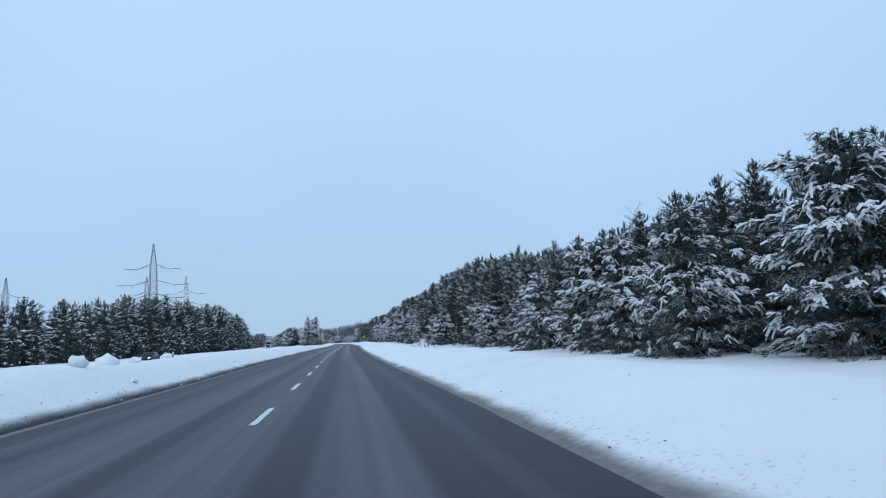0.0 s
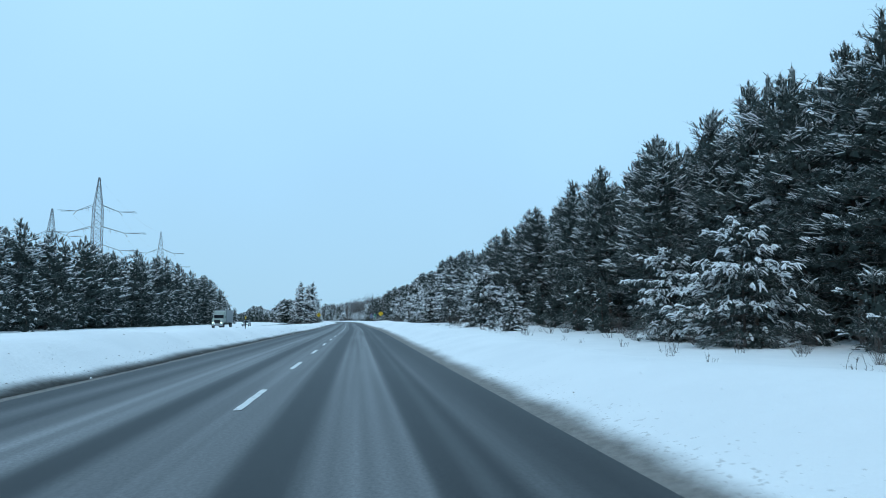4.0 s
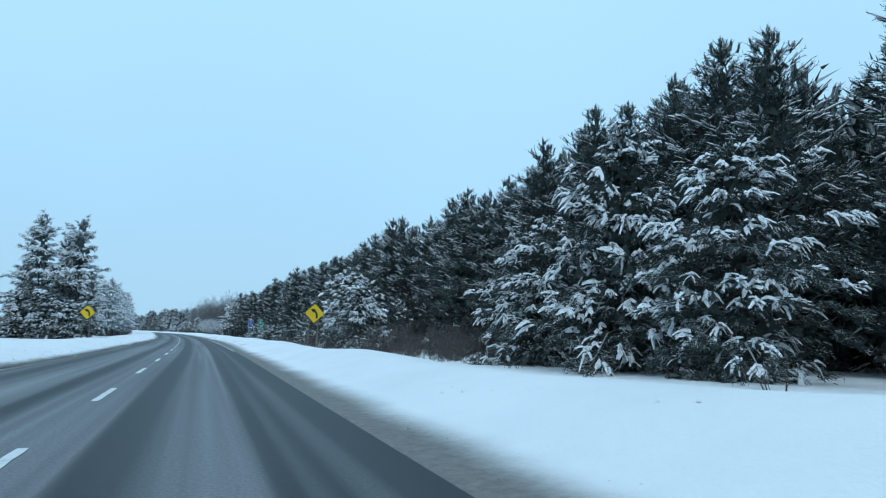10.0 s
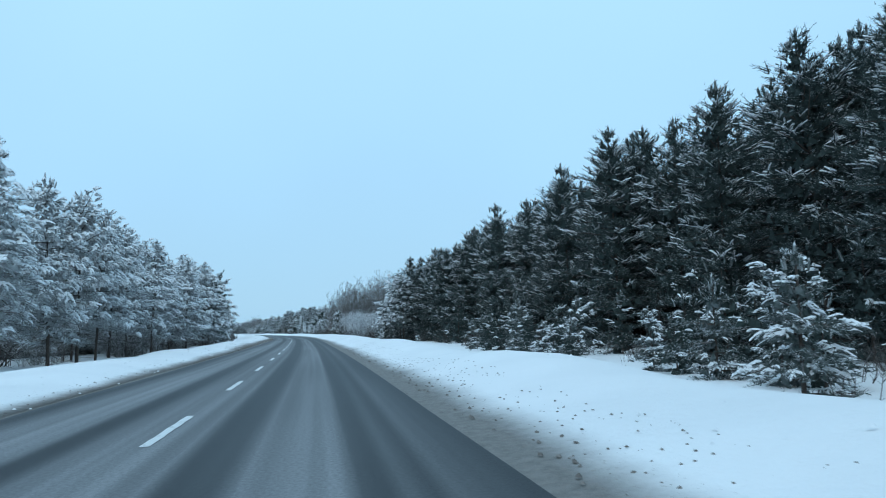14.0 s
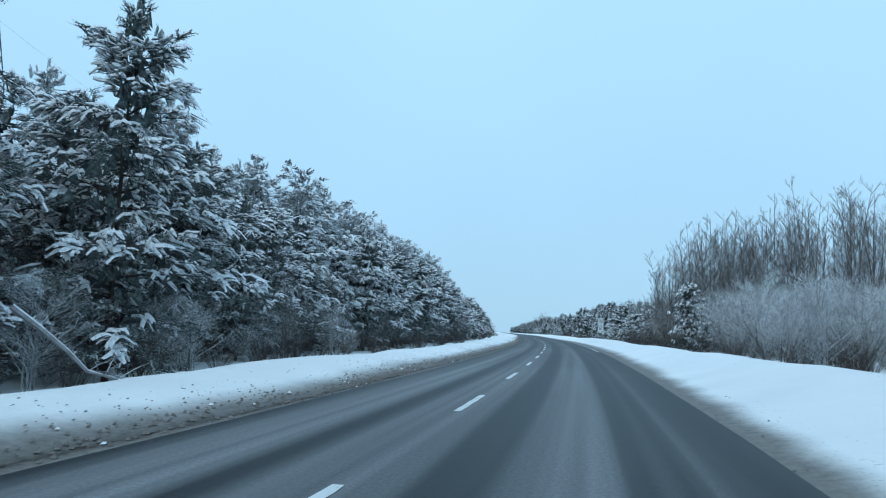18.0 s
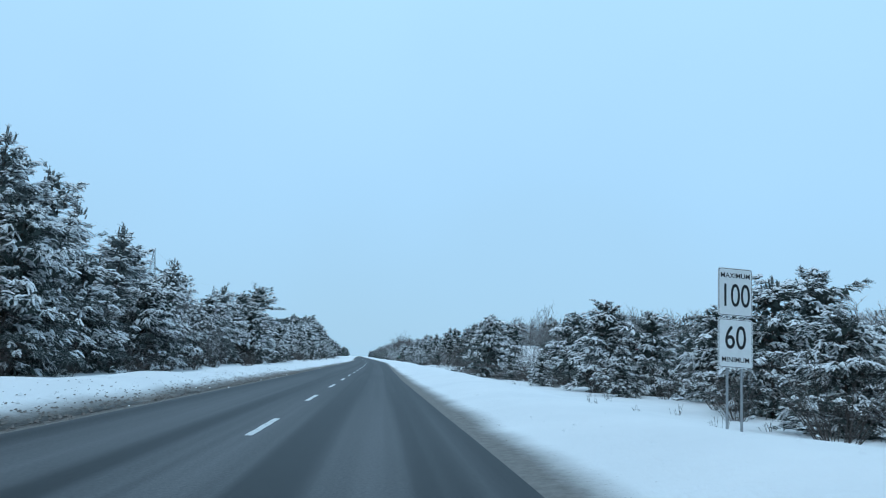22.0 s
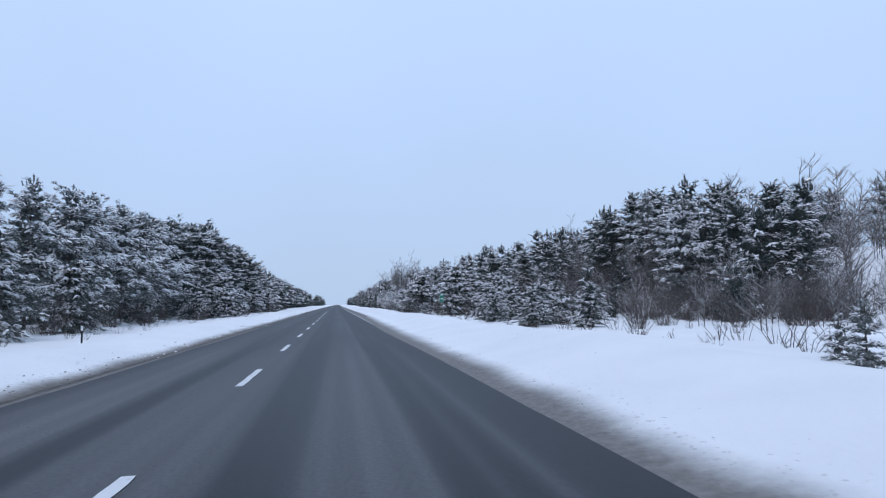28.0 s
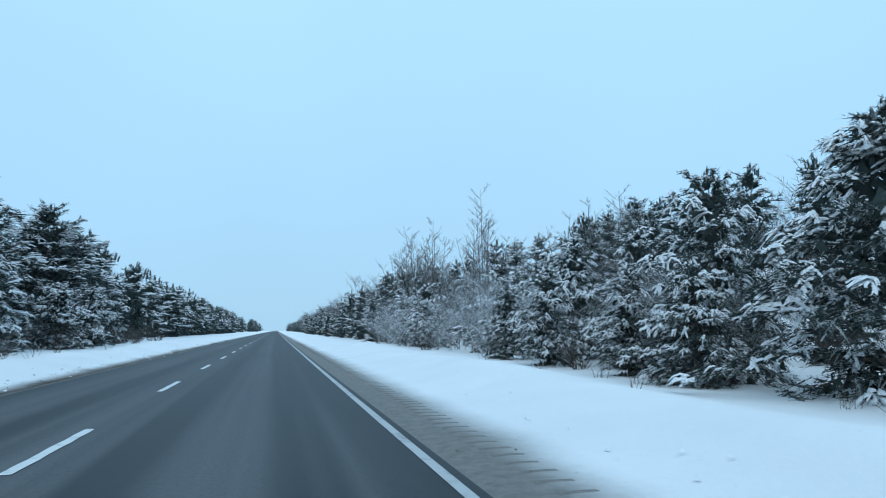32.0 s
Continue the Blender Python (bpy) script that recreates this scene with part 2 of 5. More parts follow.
def snow_ground():
    """Snow, with the grey-brown slush that the plough threw up along both pavement edges."""
    m, n, l, b = material("roadside_snow", 0.7)
    uv = n.new("ShaderNodeUVMap")
    uv.uv_map = "across"
    s = n.new("ShaderNodeSeparateXYZ")
    l.new(uv.outputs[0], s.inputs[0])
    c = n.new("ShaderNodeTexCoord")
    big = noise_node(n, l, 0.35, 4.0, c.outputs["Object"])
    fine = noise_node(n, l, 6.0, 6.0, c.outputs["Object"], 0.7)
    white = ramp_node(n, l, big.outputs["Fac"], [(0.3, (0.81, 0.82, 0.83)), (0.7, (0.88, 0.885, 0.89))])
    # distance from the pavement, in metres, roughened
    right = math_node(n, l, "SUBTRACT", s.outputs["X"], EDGE_R)
    left = math_node(n, l, "SUBTRACT", EDGE_L, s.outputs["X"])
    off = math_node(n, l, "MAXIMUM", right, left)
    wob = math_node(n, l, "MULTIPLY", math_node(n, l, "SUBTRACT", big.outputs["Fac"], 0.5), 0.55)
    wob2 = math_node(n, l, "MULTIPLY", math_node(n, l, "SUBTRACT", fine.outputs["Fac"], 0.5), 0.14)
    dirt = n.new("ShaderNodeUVMap")
    dirt.uv_map = "slush"
    far_as = n.new("ShaderNodeSeparateXYZ")
    l.new(dirt.outputs[0], far_as.inputs[0])
    reach = math_node(n, l, "DIVIDE", math_node(n, l, "ADD", math_node(n, l, "ADD", off, wob), wob2), far_as.outputs["X"])
    slush = n.new("ShaderNodeMapRange")
    slush.inputs["From Min"].default_value, slush.inputs["From Max"].default_value = 0.35, 1.1
    slush.inputs["To Min"].default_value, slush.inputs["To Max"].default_value = 0.95, 0.0
    slush.interpolation_type = "SMOOTHSTEP"
    l.new(reach, slush.inputs["Value"])
    brown = ramp_node(n, l, fine.outputs["Fac"], [(0.25, (0.09, 0.082, 0.073)), (0.8, (0.24, 0.222, 0.203))])
    col = mix_node(n, l, slush.outputs[0], white.outputs[0], brown.outputs[0])
    # grit flung further out
    grit = noise_node(n, l, 13.0, 2.0, c.outputs["Object"])
    far = n.new("ShaderNodeMapRange")
    far.inputs["From Min"].default_value, far.inputs["From Max"].default_value = 0.4, 2.6
    far.inputs["To Min"].default_value, far.inputs["To Max"].default_value = 0.6, 0.9
    l.new(off, far.inputs["Value"])
    spot = math_node(n, l, "GREATER_THAN", grit.outputs["Fac"], far.outputs[0])
    col = mix_node(n, l, math_node(n, l, "MULTIPLY", spot, 0.35), col, (0.25, 0.22, 0.2))
    l.new(col, b.inputs["Base Color"])
    tot = math_node(n, l, "ADD", big.outputs["Fac"], math_node(n, l, "MULTIPLY", fine.outputs["Fac"], 0.5))
    bump_node(n, l, b, tot, 0.5, 0.25)
    return m


def asphalt():
    """Salted winter asphalt: dark wheel tracks, pale dried salt between them, fine grain."""
    m, n, l, b = material("salted_asphalt", 0.8)
    b.inputs["Specular IOR Level"].default_value = 0.18
    uv = n.new("ShaderNodeUVMap")
    uv.uv_map = "across"
    s = n.new("ShaderNodeSeparateXYZ")
    l.new(uv.outputs[0], s.inputs[0])
    c = n.new("ShaderNodeTexCoord")
    wide = n.new("ShaderNodeMapping")
    wide.inputs["Scale"].default_value = (1.0, 0.009, 1.0)
    l.new(uv.outputs[0], wide.inputs["Vector"])
    streak = noise_node(n, l, 1.3, 5.0, wide.outputs[0], 0.62)
    thin = noise_node(n, l, 4.0, 1.0, wide.outputs[0], 0.4)
    patch = noise_node(n, l, 0.05, 3.0, c.outputs["Object"])
    grain = noise_node(n, l, 22.0, 6.0, c.outputs["Object"], 0.7)
    # position across both lanes, warped a little along the road
    pos = math_node(n, l, "ADD", s.outputs["X"], math_node(n, l, "MULTIPLY", math_node(n, l, "SUBTRACT", streak.outputs["Fac"], 0.5), 0.4))
    lane = math_node(n, l, "DIVIDE", math_node(n, l, "SUBTRACT", pos, -7.0), 14.0)
    salt = ramp_node(n, l, lane, [
        (0.15, (0.3,) * 3), (0.22, (0.10,) * 3), (0.255, (0.42,) * 3), (0.285, (0.12,) * 3), (0.315, (0.4,) * 3), (0.36, (0.55,) * 3), (0.398, (0.48,) * 3), (0.414, (0.09,) * 3), (0.43, (0.10,) * 3), (0.448, (0.42,) * 3),
        (0.50, (0.5,) * 3), (0.54, (0.42,) * 3), (0.553, (0.09,) * 3), (0.585, (0.13,) * 3), (0.602, (0.40,) * 3), (0.645, (0.5,) * 3), (0.668, (0.5,) * 3), (0.680, (0.15,) * 3), (0.695, (0.10,) * 3), (0.705, (0.22,) * 3), (0.718, (0.10,) * 3),
        (0.735, (0.34,) * 3), (0.752, (0.16,) * 3), (0.78, (0.10,) * 3), (0.84, (0.2,) * 3)])
    base = math_node(n, l, "MULTIPLY", salt.outputs[0], math_node(n, l, "ADD", math_node(n, l, "MULTIPLY", thin.outputs["Fac"], 0.9), 0.55))
    # more salt on the first half of the drive than on the second
    along = n.new("ShaderNodeMapRange")
    along.inputs["From Min"].default_value, along.inputs["From Max"].default_value = 470.0, 640.0
    along.inputs["To Min"].default_value, along.inputs["To Max"].default_value = 1.5, 0.72
    l.new(s.outputs["Y"], along.inputs["Value"])
    early = n.new("ShaderNodeMapRange")
    early.inputs["From Min"].default_value, early.inputs["From Max"].default_value = 50.0, 150.0
    early.inputs["To Min"].default_value, early.inputs["To Max"].default_value = 0.9, 1.6
    l.new(s.outputs["Y"], early.inputs["Value"])
    base = math_node(n, l, "MULTIPLY", base, math_node(n, l, "MINIMUM", along.outputs[0], early.outputs[0]))
    base = math_node(n, l, "ADD", base, math_node(n, l, "MULTIPLY", math_node(n, l, "SUBTRACT", patch.outputs["Fac"], 0.5), 0.35), True)
    col = ramp_node(n, l, base, [(0.0, (0.013, 0.015, 0.017)), (0.12, (0.024, 0.027, 0.031)), (0.3, (0.066, 0.071, 0.076)), (0.55, (0.13, 0.136, 0.143)), (1.0, (0.27, 0.28, 0.29))])
    g = ramp_node(n, l, grain.outputs["Fac"], [(0.25, (0.55,) * 3), (0.75, (1.4,) * 3)])
    mul = n.new("ShaderNodeMix")
    mul.data_type, mul.blend_type = "RGBA", "MULTIPLY"
    mul.inputs["Factor"].default_value = 0.8
    l.new(col.outputs[0], mul.inputs["A"])
    l.new(g.outputs[0], mul.inputs["B"])
    l.new(mul.outputs["Result"], b.inputs["Base Color"])
    rough = n.new("ShaderNodeMapRange")
    rough.inputs["To Min"].default_value, rough.inputs["To Max"].default_value = 0.5, 0.85
    l.new(base, rough.inputs["Value"])
    l.new(rough.outputs[0], b.inputs["Roughness"])
    bump_node(n, l, b, grain.outputs["Fac"], 0.35, 0.01)
    return m


SNOW, ASPHALT = snow_ground(), asphalt()


def worn_paint(name, color):
    m, n, l, b = material(name, 0.6)
    c = n.new("ShaderNodeTexCoord")
    t = noise_node(n, l, 2.5, 6.0, c.outputs["Object"], 0.75)
    r = ramp_node(n, l, t.outputs["Fac"], [(0.30, tuple(v * 0.35 for v in color)), (0.46, color), (0.8, tuple(min(0.9, v * 1.1) for v in color))])
    l.new(r.outputs[0], b.inputs["Base Color"])
    return m


PAINT = worn_paint("worn_lane_paint", (0.66, 0.67, 0.67))
LINE = worn_paint("worn_edge_paint", (0.45, 0.46, 0.465))
GREY_STEEL = plain("galvanised_steel", (0.34, 0.35, 0.36), 0.5, 0.6)
DARK_STEEL = plain("dark_pylon_steel", (0.17, 0.18, 0.19), 0.6, 0.4)
YELLOW = plain("yellow_sign_sheet", (0.78, 0.50, 0.02), 0.45, 0, 0.05)
BLACK = plain("black_sign_print", (0.02, 0.02, 0.022), 0.5)
WHITE = plain("white_sign_sheet", (0.74, 0.75, 0.75), 0.45, 0, 0.05)
BLUE = plain("blue_sign_sheet", (0.012, 0.085, 0.30), 0.45, 0, 0.06)
GREEN = plain("green_sign_sheet", (0.006, 0.20, 0.13), 0.45, 0, 0.06)
RED = plain("red_sign_sheet", (0.42, 0.03, 0.05), 0.45, 0, 0.06)
WOOD = plain("weathered_timber", (0.19, 0.16, 0.13), 0.85)
RUBBER = plain("rubber", (0.02, 0.02, 0.02), 0.85)
GLASS_DARK = plain("dark_windscreen", (0.015, 0.018, 0.022), 0.12)


# ---- the road's line ----
ARC = np.arange(-1500.0, 3500.1, 2.0)
HEAD = np.radians(np.interp(ARC, np.arange(len(HEADS)) * 60.0, HEADS))
LX = np.concatenate([[0.0], np.cumsum(-np.sin((HEAD[1:] + HEAD[:-1]) / 2) * 2.0)])
LY = np.concatenate([[0.0], np.cumsum(np.cos((HEAD[1:] + HEAD[:-1]) / 2) * 2.0)])
LX += START[0] - np.interp(0.0, ARC, LX)
LY += START[1] - np.interp(0.0, ARC, LY)
MEAN = radians(6.0)


def road(s, u, z=0.0):
    """The place s metres along the lane line, u metres to its right and z above the pavement."""
    h = np.interp(s, ARC, HEAD)
    near = min(max(u, -140.0), 140.0)
    far = u - near
    return Vector((np.interp(s, ARC, LX) + math.cos(h) * near + math.cos(MEAN) * far,
                   np.interp(s, ARC, LY) + math.sin(h) * near + math.sin(MEAN) * far, z))


def heading(s):
    return math.degrees(np.interp(s, ARC, HEAD))


def step(a, b, v):
    t = min(max((v - a) / (b - a), 0.0), 1.0)
    return t * t * (3 - 2 * t)


def lerp(v, *pairs):
    return float(np.interp(v, [p[0] for p in pairs], [p[1] for p in pairs]))


def land(s, u):
    """Height of the snow at s, u."""
    rough = noise.noise((s * 0.11, u * 0.16, 3.0)) * 0.16 + noise.noise((s * 0.5, u * 0.5, 9.0)) * 0.05
    right, left = lerp(s, *SWEPT_R), lerp(s, *SWEPT_L)
    if left <= u <= right:
        return -0.06
    if u > 0:
        d = u - right
        top = lerp(s, *BANK_R)
        back = lerp(s, *STAND_BACK)
        z = top * step(back, 3.2 + back, d) + .055 * step(0, .5, d) - .012
        z += (lerp(s, *DITCH_R) - top) * step(3.4, 9.0, d)
        z += lerp(s, *FIELD_R) * step(lerp(s, (780, 48), (800, 32), (840, 17)), lerp(s, (780, 112), (805, 84), (840, 58)), d)
        z += lerp(s, (196, 0), (212, 1.2), (228, .9), (240, 0)) * step(14.5, 20.5, d)
        w = min(max(d - back, 0) / 2.0, 1.0)
    else:
        d = left - u
        top = lerp(s, *BANK_L)
        z = top * step(0, 2.4, d) + .055 * step(0, .5, d) - .012
        z += (lerp(s, *DITCH_L) - top) * step(3.0, 7.5, d)
        if s < 470:
            w2 = step(470, 420, s)
            z += w2 * (CARR_Z - lerp(s, *DITCH_L)) * step(9, 15, d)
            z += w2 * 0.35 * (step(28.8, 31.0, d) - step(33, 37, d))
        z += lerp(s, *FIELD_L) * step(14, 90, d)
        w = min(d / 1.5, 1.0)
        if s < 460 and CARR_U - 5.4 < u < CARR_U + 5.4:
            w = 0.0
    return z + rough * w * (1 + 0.9 * step(1, 3, d) * (1 - step(6, 9, d)))


def swept(s, u):
    """Shifts a line along the road with the swept pavement's edge; far from the road it stays."""
    if u > 0:
        return u + (lerp(s, *SWEPT_R) - EDGE_R) * min(u / EDGE_R, 1.0) * (1 - step(8, 16, u))
    return u + (lerp(s, *SWEPT_L) - EDGE_L) * min(u / EDGE_L, 1.0) * (1 - step(8, 16, -u))


def stand(s, u, sink=0.0):
    return road(s, u, land(s, u) - sink)


# ---- mesh helpers ----
def mesh_object(name, verts, faces, mat, parent=None, smooth=False):
    me = bpy.data.meshes.new(name)
    me.from_pydata([tuple(v) for v in verts], [], faces)
    me.materials.append(mat)
    if smooth:
        me.polygons.foreach_set("use_smooth", [True] * len(me.polygons))
    me.update()
    ob = new(name, me)
    ob.parent = parent
    return ob


def mesh_arrays(name, verts, faces, mat, parent=None, smooth=False):
    """The same from numpy arrays, all faces with as many corners."""
    me = bpy.data.meshes.new(name)
    me.vertices.add(len(verts))
    me.vertices.foreach_set("co", np.asarray(verts, dtype=np.float32).ravel())
    n, k = faces.shape
    me.loops.add(n * k)
    me.loops.foreach_set("vertex_index", faces.astype(np.int32).ravel())
    me.polygons.add(n)
    me.polygons.foreach_set("loop_start", np.arange(0, n * k, k, dtype=np.int32))
    me.polygons.foreach_set("loop_total", np.full(n, k, dtype=np.int32))
    me.materials.append(mat)
    if smooth:
        me.polygons.foreach_set("use_smooth", np.ones(n, dtype=bool))
    me.update(calc_edges=True)
    ob = new(name, me)
    ob.parent = parent
    return ob


def part(name, bm, mat, parent=None, label="", smooth=False):
    me = bpy.data.meshes.new(name)
    bm.to_mesh(me)
    bm.free()
    me.materials.append(mat)
    if smooth:
        me.polygons.foreach_set("use_smooth", [True] * len(me.polygons))
    ob = new(name, me)
    ob.parent = parent
    if label:
        tagged(ob, label)
    return ob


def box(w, d, h, at=(0, 0, 0), bevel=0.0, bm=None, turn=None):
    bm = bm or bmesh.new()
    m = Matrix.Translation(at)
    if turn is not None:
        m = m @ turn
    made = bmesh.ops.create_cube(bm, size=1.0, matrix=m @ Matrix.Diagonal((w, d, h, 1)))
    if bevel:
        edges = list({e for v in made["verts"] for e in v.link_edges})
        bmesh.ops.bevel(bm, geom=edges, offset=bevel, segments=2, affect="EDGES", profile=0.6)
    return bm


def rod(a, b, r0, r1=None, sides=6, bm=None):
    bm = bm or bmesh.new()
    a, b = Vector(a), Vector(b)
    m = Matrix.Translation((a + b) / 2) @ (b - a).to_track_quat("Z", "Y").to_matrix().to_4x4()
    bmesh.ops.create_cone(bm, cap_ends=True, segments=sides, radius1=r0, radius2=r0 if r1 is None else r1, depth=(b - a).length, matrix=m)
    return bm


def slab(outline, thick, bm=None, y=0.0):
    """A flat sheet of that outline (x, z), facing -y, thick metres deep."""
    bm = bm or bmesh.new()
    front = [bm.verts.new((p[0], y - thick / 2, p[1])) for p in outline]
    back = [bm.verts.new((p[0], y + thick / 2, p[1])) for p in outline]
    bm.faces.new(front)
    bm.faces.new(list(reversed(back)))
    k = len(outline)
    for i in range(k):
        bm.faces.new((front[i], back[i], back[(i + 1) % k], front[(i + 1) % k]))
    bmesh.ops.recalc_face_normals(bm, faces=bm.faces[:])
    return bm


def rounded(w, h, r, cx=0.0, cz=0.0, k=4):
    pts = []
    for (sx, sz, a0) in ((1, 1, 0), (-1, 1, 90), (-1, -1, 180), (1, -1, 270)):
        for i in range(k + 1):
            a = radians(a0 + 90 * i / k)
            pts.append((cx + sx * (w / 2 - r) + r * math.cos(a), cz + sz * (h / 2 - r) + r * math.sin(a)))
    return pts


def lettering(text, size, x, z, y, mat, parent, name="lettering", stretch=1.0):
    cu = bpy.data.curves.new("text_line", "FONT")
    cu.body, cu.size, cu.align_x, cu.align_y, cu.extrude = text, size, "CENTER", "CENTER", 0.002
    cu.offset = size * 0.004
    tmp = new("text_line", cu)
    me = bpy.data.meshes.new_from_object(tmp.evaluated_get(bpy.context.evaluated_depsgraph_get()))
    bpy.data.objects.remove(tmp)
    me.name = name
    me.materials.clear()
    me.materials.append(mat)
    me.transform(Matrix.Translation((x, y, z)) @ pose(0, 0, 0, 90, 0, 0) @ Matrix.Diagonal((stretch, 1, 1, 1)))
    ob = new(name, me)
    ob.parent = parent
    return ob


def empty(name, m, label, category, group=""):
    e = new(name)
    e.empty_display_size = 0.3
    e.matrix_basis = m
    return tagged(e, label, category, group)


def at(s, u, sink=0.0, turn=0.0, scale=1.0):
    p = stand(s, u, sink)
    return pose(p.x, p.y, p.z, 0, 0, heading(s) + turn) @ Matrix.Scale(scale, 4)


# ---- ground, road and its marks ----
def build_ground():
    ss = np.concatenate([np.arange(-1500, -100, 140.0), np.arange(-100, 960, 2.5), np.arange(960, 1500, 12.0), np.arange(1500, 3501, 200.0)])
    us = np.concatenate([[-2200, -900, -400, -200, -140, -110, -85, -65, -52, -44, -38, -34, -31, -28.5, -24, -19.5, -17, -15.5, -14],
                         np.arange(-13, EDGE_L - 0.01, 0.6), [EDGE_L - 0.25, EDGE_L, 0.0, EDGE_R, EDGE_R + 0.25], np.arange(EDGE_R + 0.7, 16, 0.6),
                         [17, 18.5, 20, 22, 24, 27, 30, 35, 42, 50, 62, 78, 95, 115, 140, 200, 400, 900, 2200]])
    verts, across, reach = [], [], []
    for s in ss:
        dirt = lerp(s, *SLUSH_L), lerp(s, *SLUSH_R)
        for u in us:
            v = swept(s, u)
            verts.append(road(s, v, land(s, max(min(v + (.002 if u == EDGE_R else -.002 if u == EDGE_L else 0), 200.0), -200.0))))
            across.append((u, s))
            reach.append((dirt[1] if u > 0 else dirt[0], 0))
    k = len(us)
    faces = [(i * k + j, i * k + j + 1, (i + 1) * k + j + 1, (i + 1) * k + j) for i in range(len(ss) - 1) for j in range(k - 1)]
    ob = mesh_object("ground", verts, faces, SNOW, smooth=True)
    lay_across(ob, across)
    lay_across(ob, reach, "slush")
    return tagged(ob, "snow-covered roadside with ploughed banks and grey slush along the pavement", "ground", kind="structure")


def lay_across(ob, across, name="across"):
    layer = ob.data.uv_layers.new(name=name)
    idx = np.empty(len(ob.data.loops), dtype=np.int32)
    ob.data.loops.foreach_get("vertex_index", idx)
    layer.data.foreach_set("uv", np.array(across, dtype=np.float32)[idx].ravel())


def strip(name, s0, s1, u0, u1, z, mat, ds=4.0, du=1.0, shift=0.0, thick=0.0):
    ss = np.linspace(s0, s1, max(2, int((s1 - s0) / ds) + 1))
    us = np.linspace(u0, u1, max(2, int((u1 - u0) / du) + 1))
    verts = [road(s, u, z) for s in ss for u in us]
    across = [(u - shift, s) for s in ss for u in us]
    k = len(us)
    faces = [(i * k + j, i * k + j + 1, (i + 1) * k + j + 1, (i + 1) * k + j) for i in range(len(ss) - 1) for j in range(k - 1)]
    if thick:
        # the outer edge of the sheet is a real step
        o = len(verts)
        for i in range(len(ss)):
            verts += [road(ss[i], u0, z - thick), road(ss[i], u1, z - thick)]
            across += [(u0 - shift, ss[i]), (u1 - shift, ss[i])]
        for i in range(len(ss) - 1):
            faces += [(o + 2 * i, i * k, (i + 1) * k, o + 2 * i + 2), (i * k + k - 1, o + 2 * i + 1, o + 2 * i + 3, (i + 1) * k + k - 1)]
    ob = mesh_object(name, verts, faces, mat)
    lay_across(ob, across)
    return ob


ground = build_ground()
pavement = tagged(strip("road", -400, 1500, -4.8, 4.85, 0.0, ASPHALT, thick=0.2),
                  "salt-streaked grey asphalt carriageway with two lanes", "road", kind="structure")
opposite = tagged(strip("opposite_road", -400, 455, CARR_U - 4.6, CARR_U + 4.6, CARR_Z + 0.05, ASPHALT, thick=0.2, shift=CARR_U),
                  "wet grey asphalt of the opposite carriageway beyond the snowy median", "road", kind="structure")
for s0, s1, mat in ((322, 380, LINE), (535, 600, LINE), (800, 1300, LINE)):
    tagged(strip("edge_line", s0, s1, EDGE_LINE - 0.06, EDGE_LINE + 0.06, 0.005, mat, 3.0),
           "worn white edge line along the shoulder", "road marking", kind="structure")


def dash_mesh():
    """One lane dash, 3 m long, a thin sheet of paint with ragged ends."""
    rng = random.Random(4)
    rows = [(-0.065 + rng.uniform(-.01, .01), 0.065 + rng.uniform(-.01, .01), 3.0 * i / 12) for i in range(13)]
    verts = [(x, y, z) for a, b, y in rows for x, z in ((a, 0.008), (b, 0.008))]
    faces = [(2 * i, 2 * i + 1, 2 * i + 3, 2 * i + 2) for i in range(12)]
    me = bpy.data.meshes.new("lane_dash")
    me.from_pydata(verts, [], faces)
    me.materials.append(PAINT)
    return me


DASH = dash_mesh()
for k in range(0, 150):
    s = float(np.interp(k, [p[0] for p in DASH_AT], [p[1] for p in DASH_AT])) if k <= DASH_AT[-1][0] else DASH_AT[-1][1] + (k - DASH_AT[-1][0]) * 8.8
    ob = new("lane_dash", DASH)
    p = road(s, 0.0)
    ob.matrix_world = pose(p.x, p.y, p.z, 0, 0, heading(s + 1.5))
    ob.parent = pavement


# ---- trees ----
def tube(V, F, pts, radii, sides):
    o = len(V)
    for i, (p, r) in enumerate(zip(pts, radii)):
        d = (pts[min(i + 1, len(pts) - 1)] - pts[max(i - 1, 0)]).normalized()
        a = d.orthogonal().normalized()
        b = d.cross(a)
        for k in range(sides):
            t = 2 * math.pi * k / sides
            V.append(p + a * (r * math.cos(t)) + b * (r * math.sin(t)))
    for i in range(len(pts) - 1):
        for k in range(sides):
            F.append((o + i * sides + k, o + i * sides + (k + 1) % sides, o + (i + 1) * sides + (k + 1) % sides, o + (i + 1) * sides + k))


UP = Vector((0, 0, 1))


def fan(d, rng):
    """A direction square to d."""
    a = d.orthogonal().normalized()
    t = rng.uniform(0, 6.283)
    return a * math.cos(t) + d.cross(a) * math.sin(t)


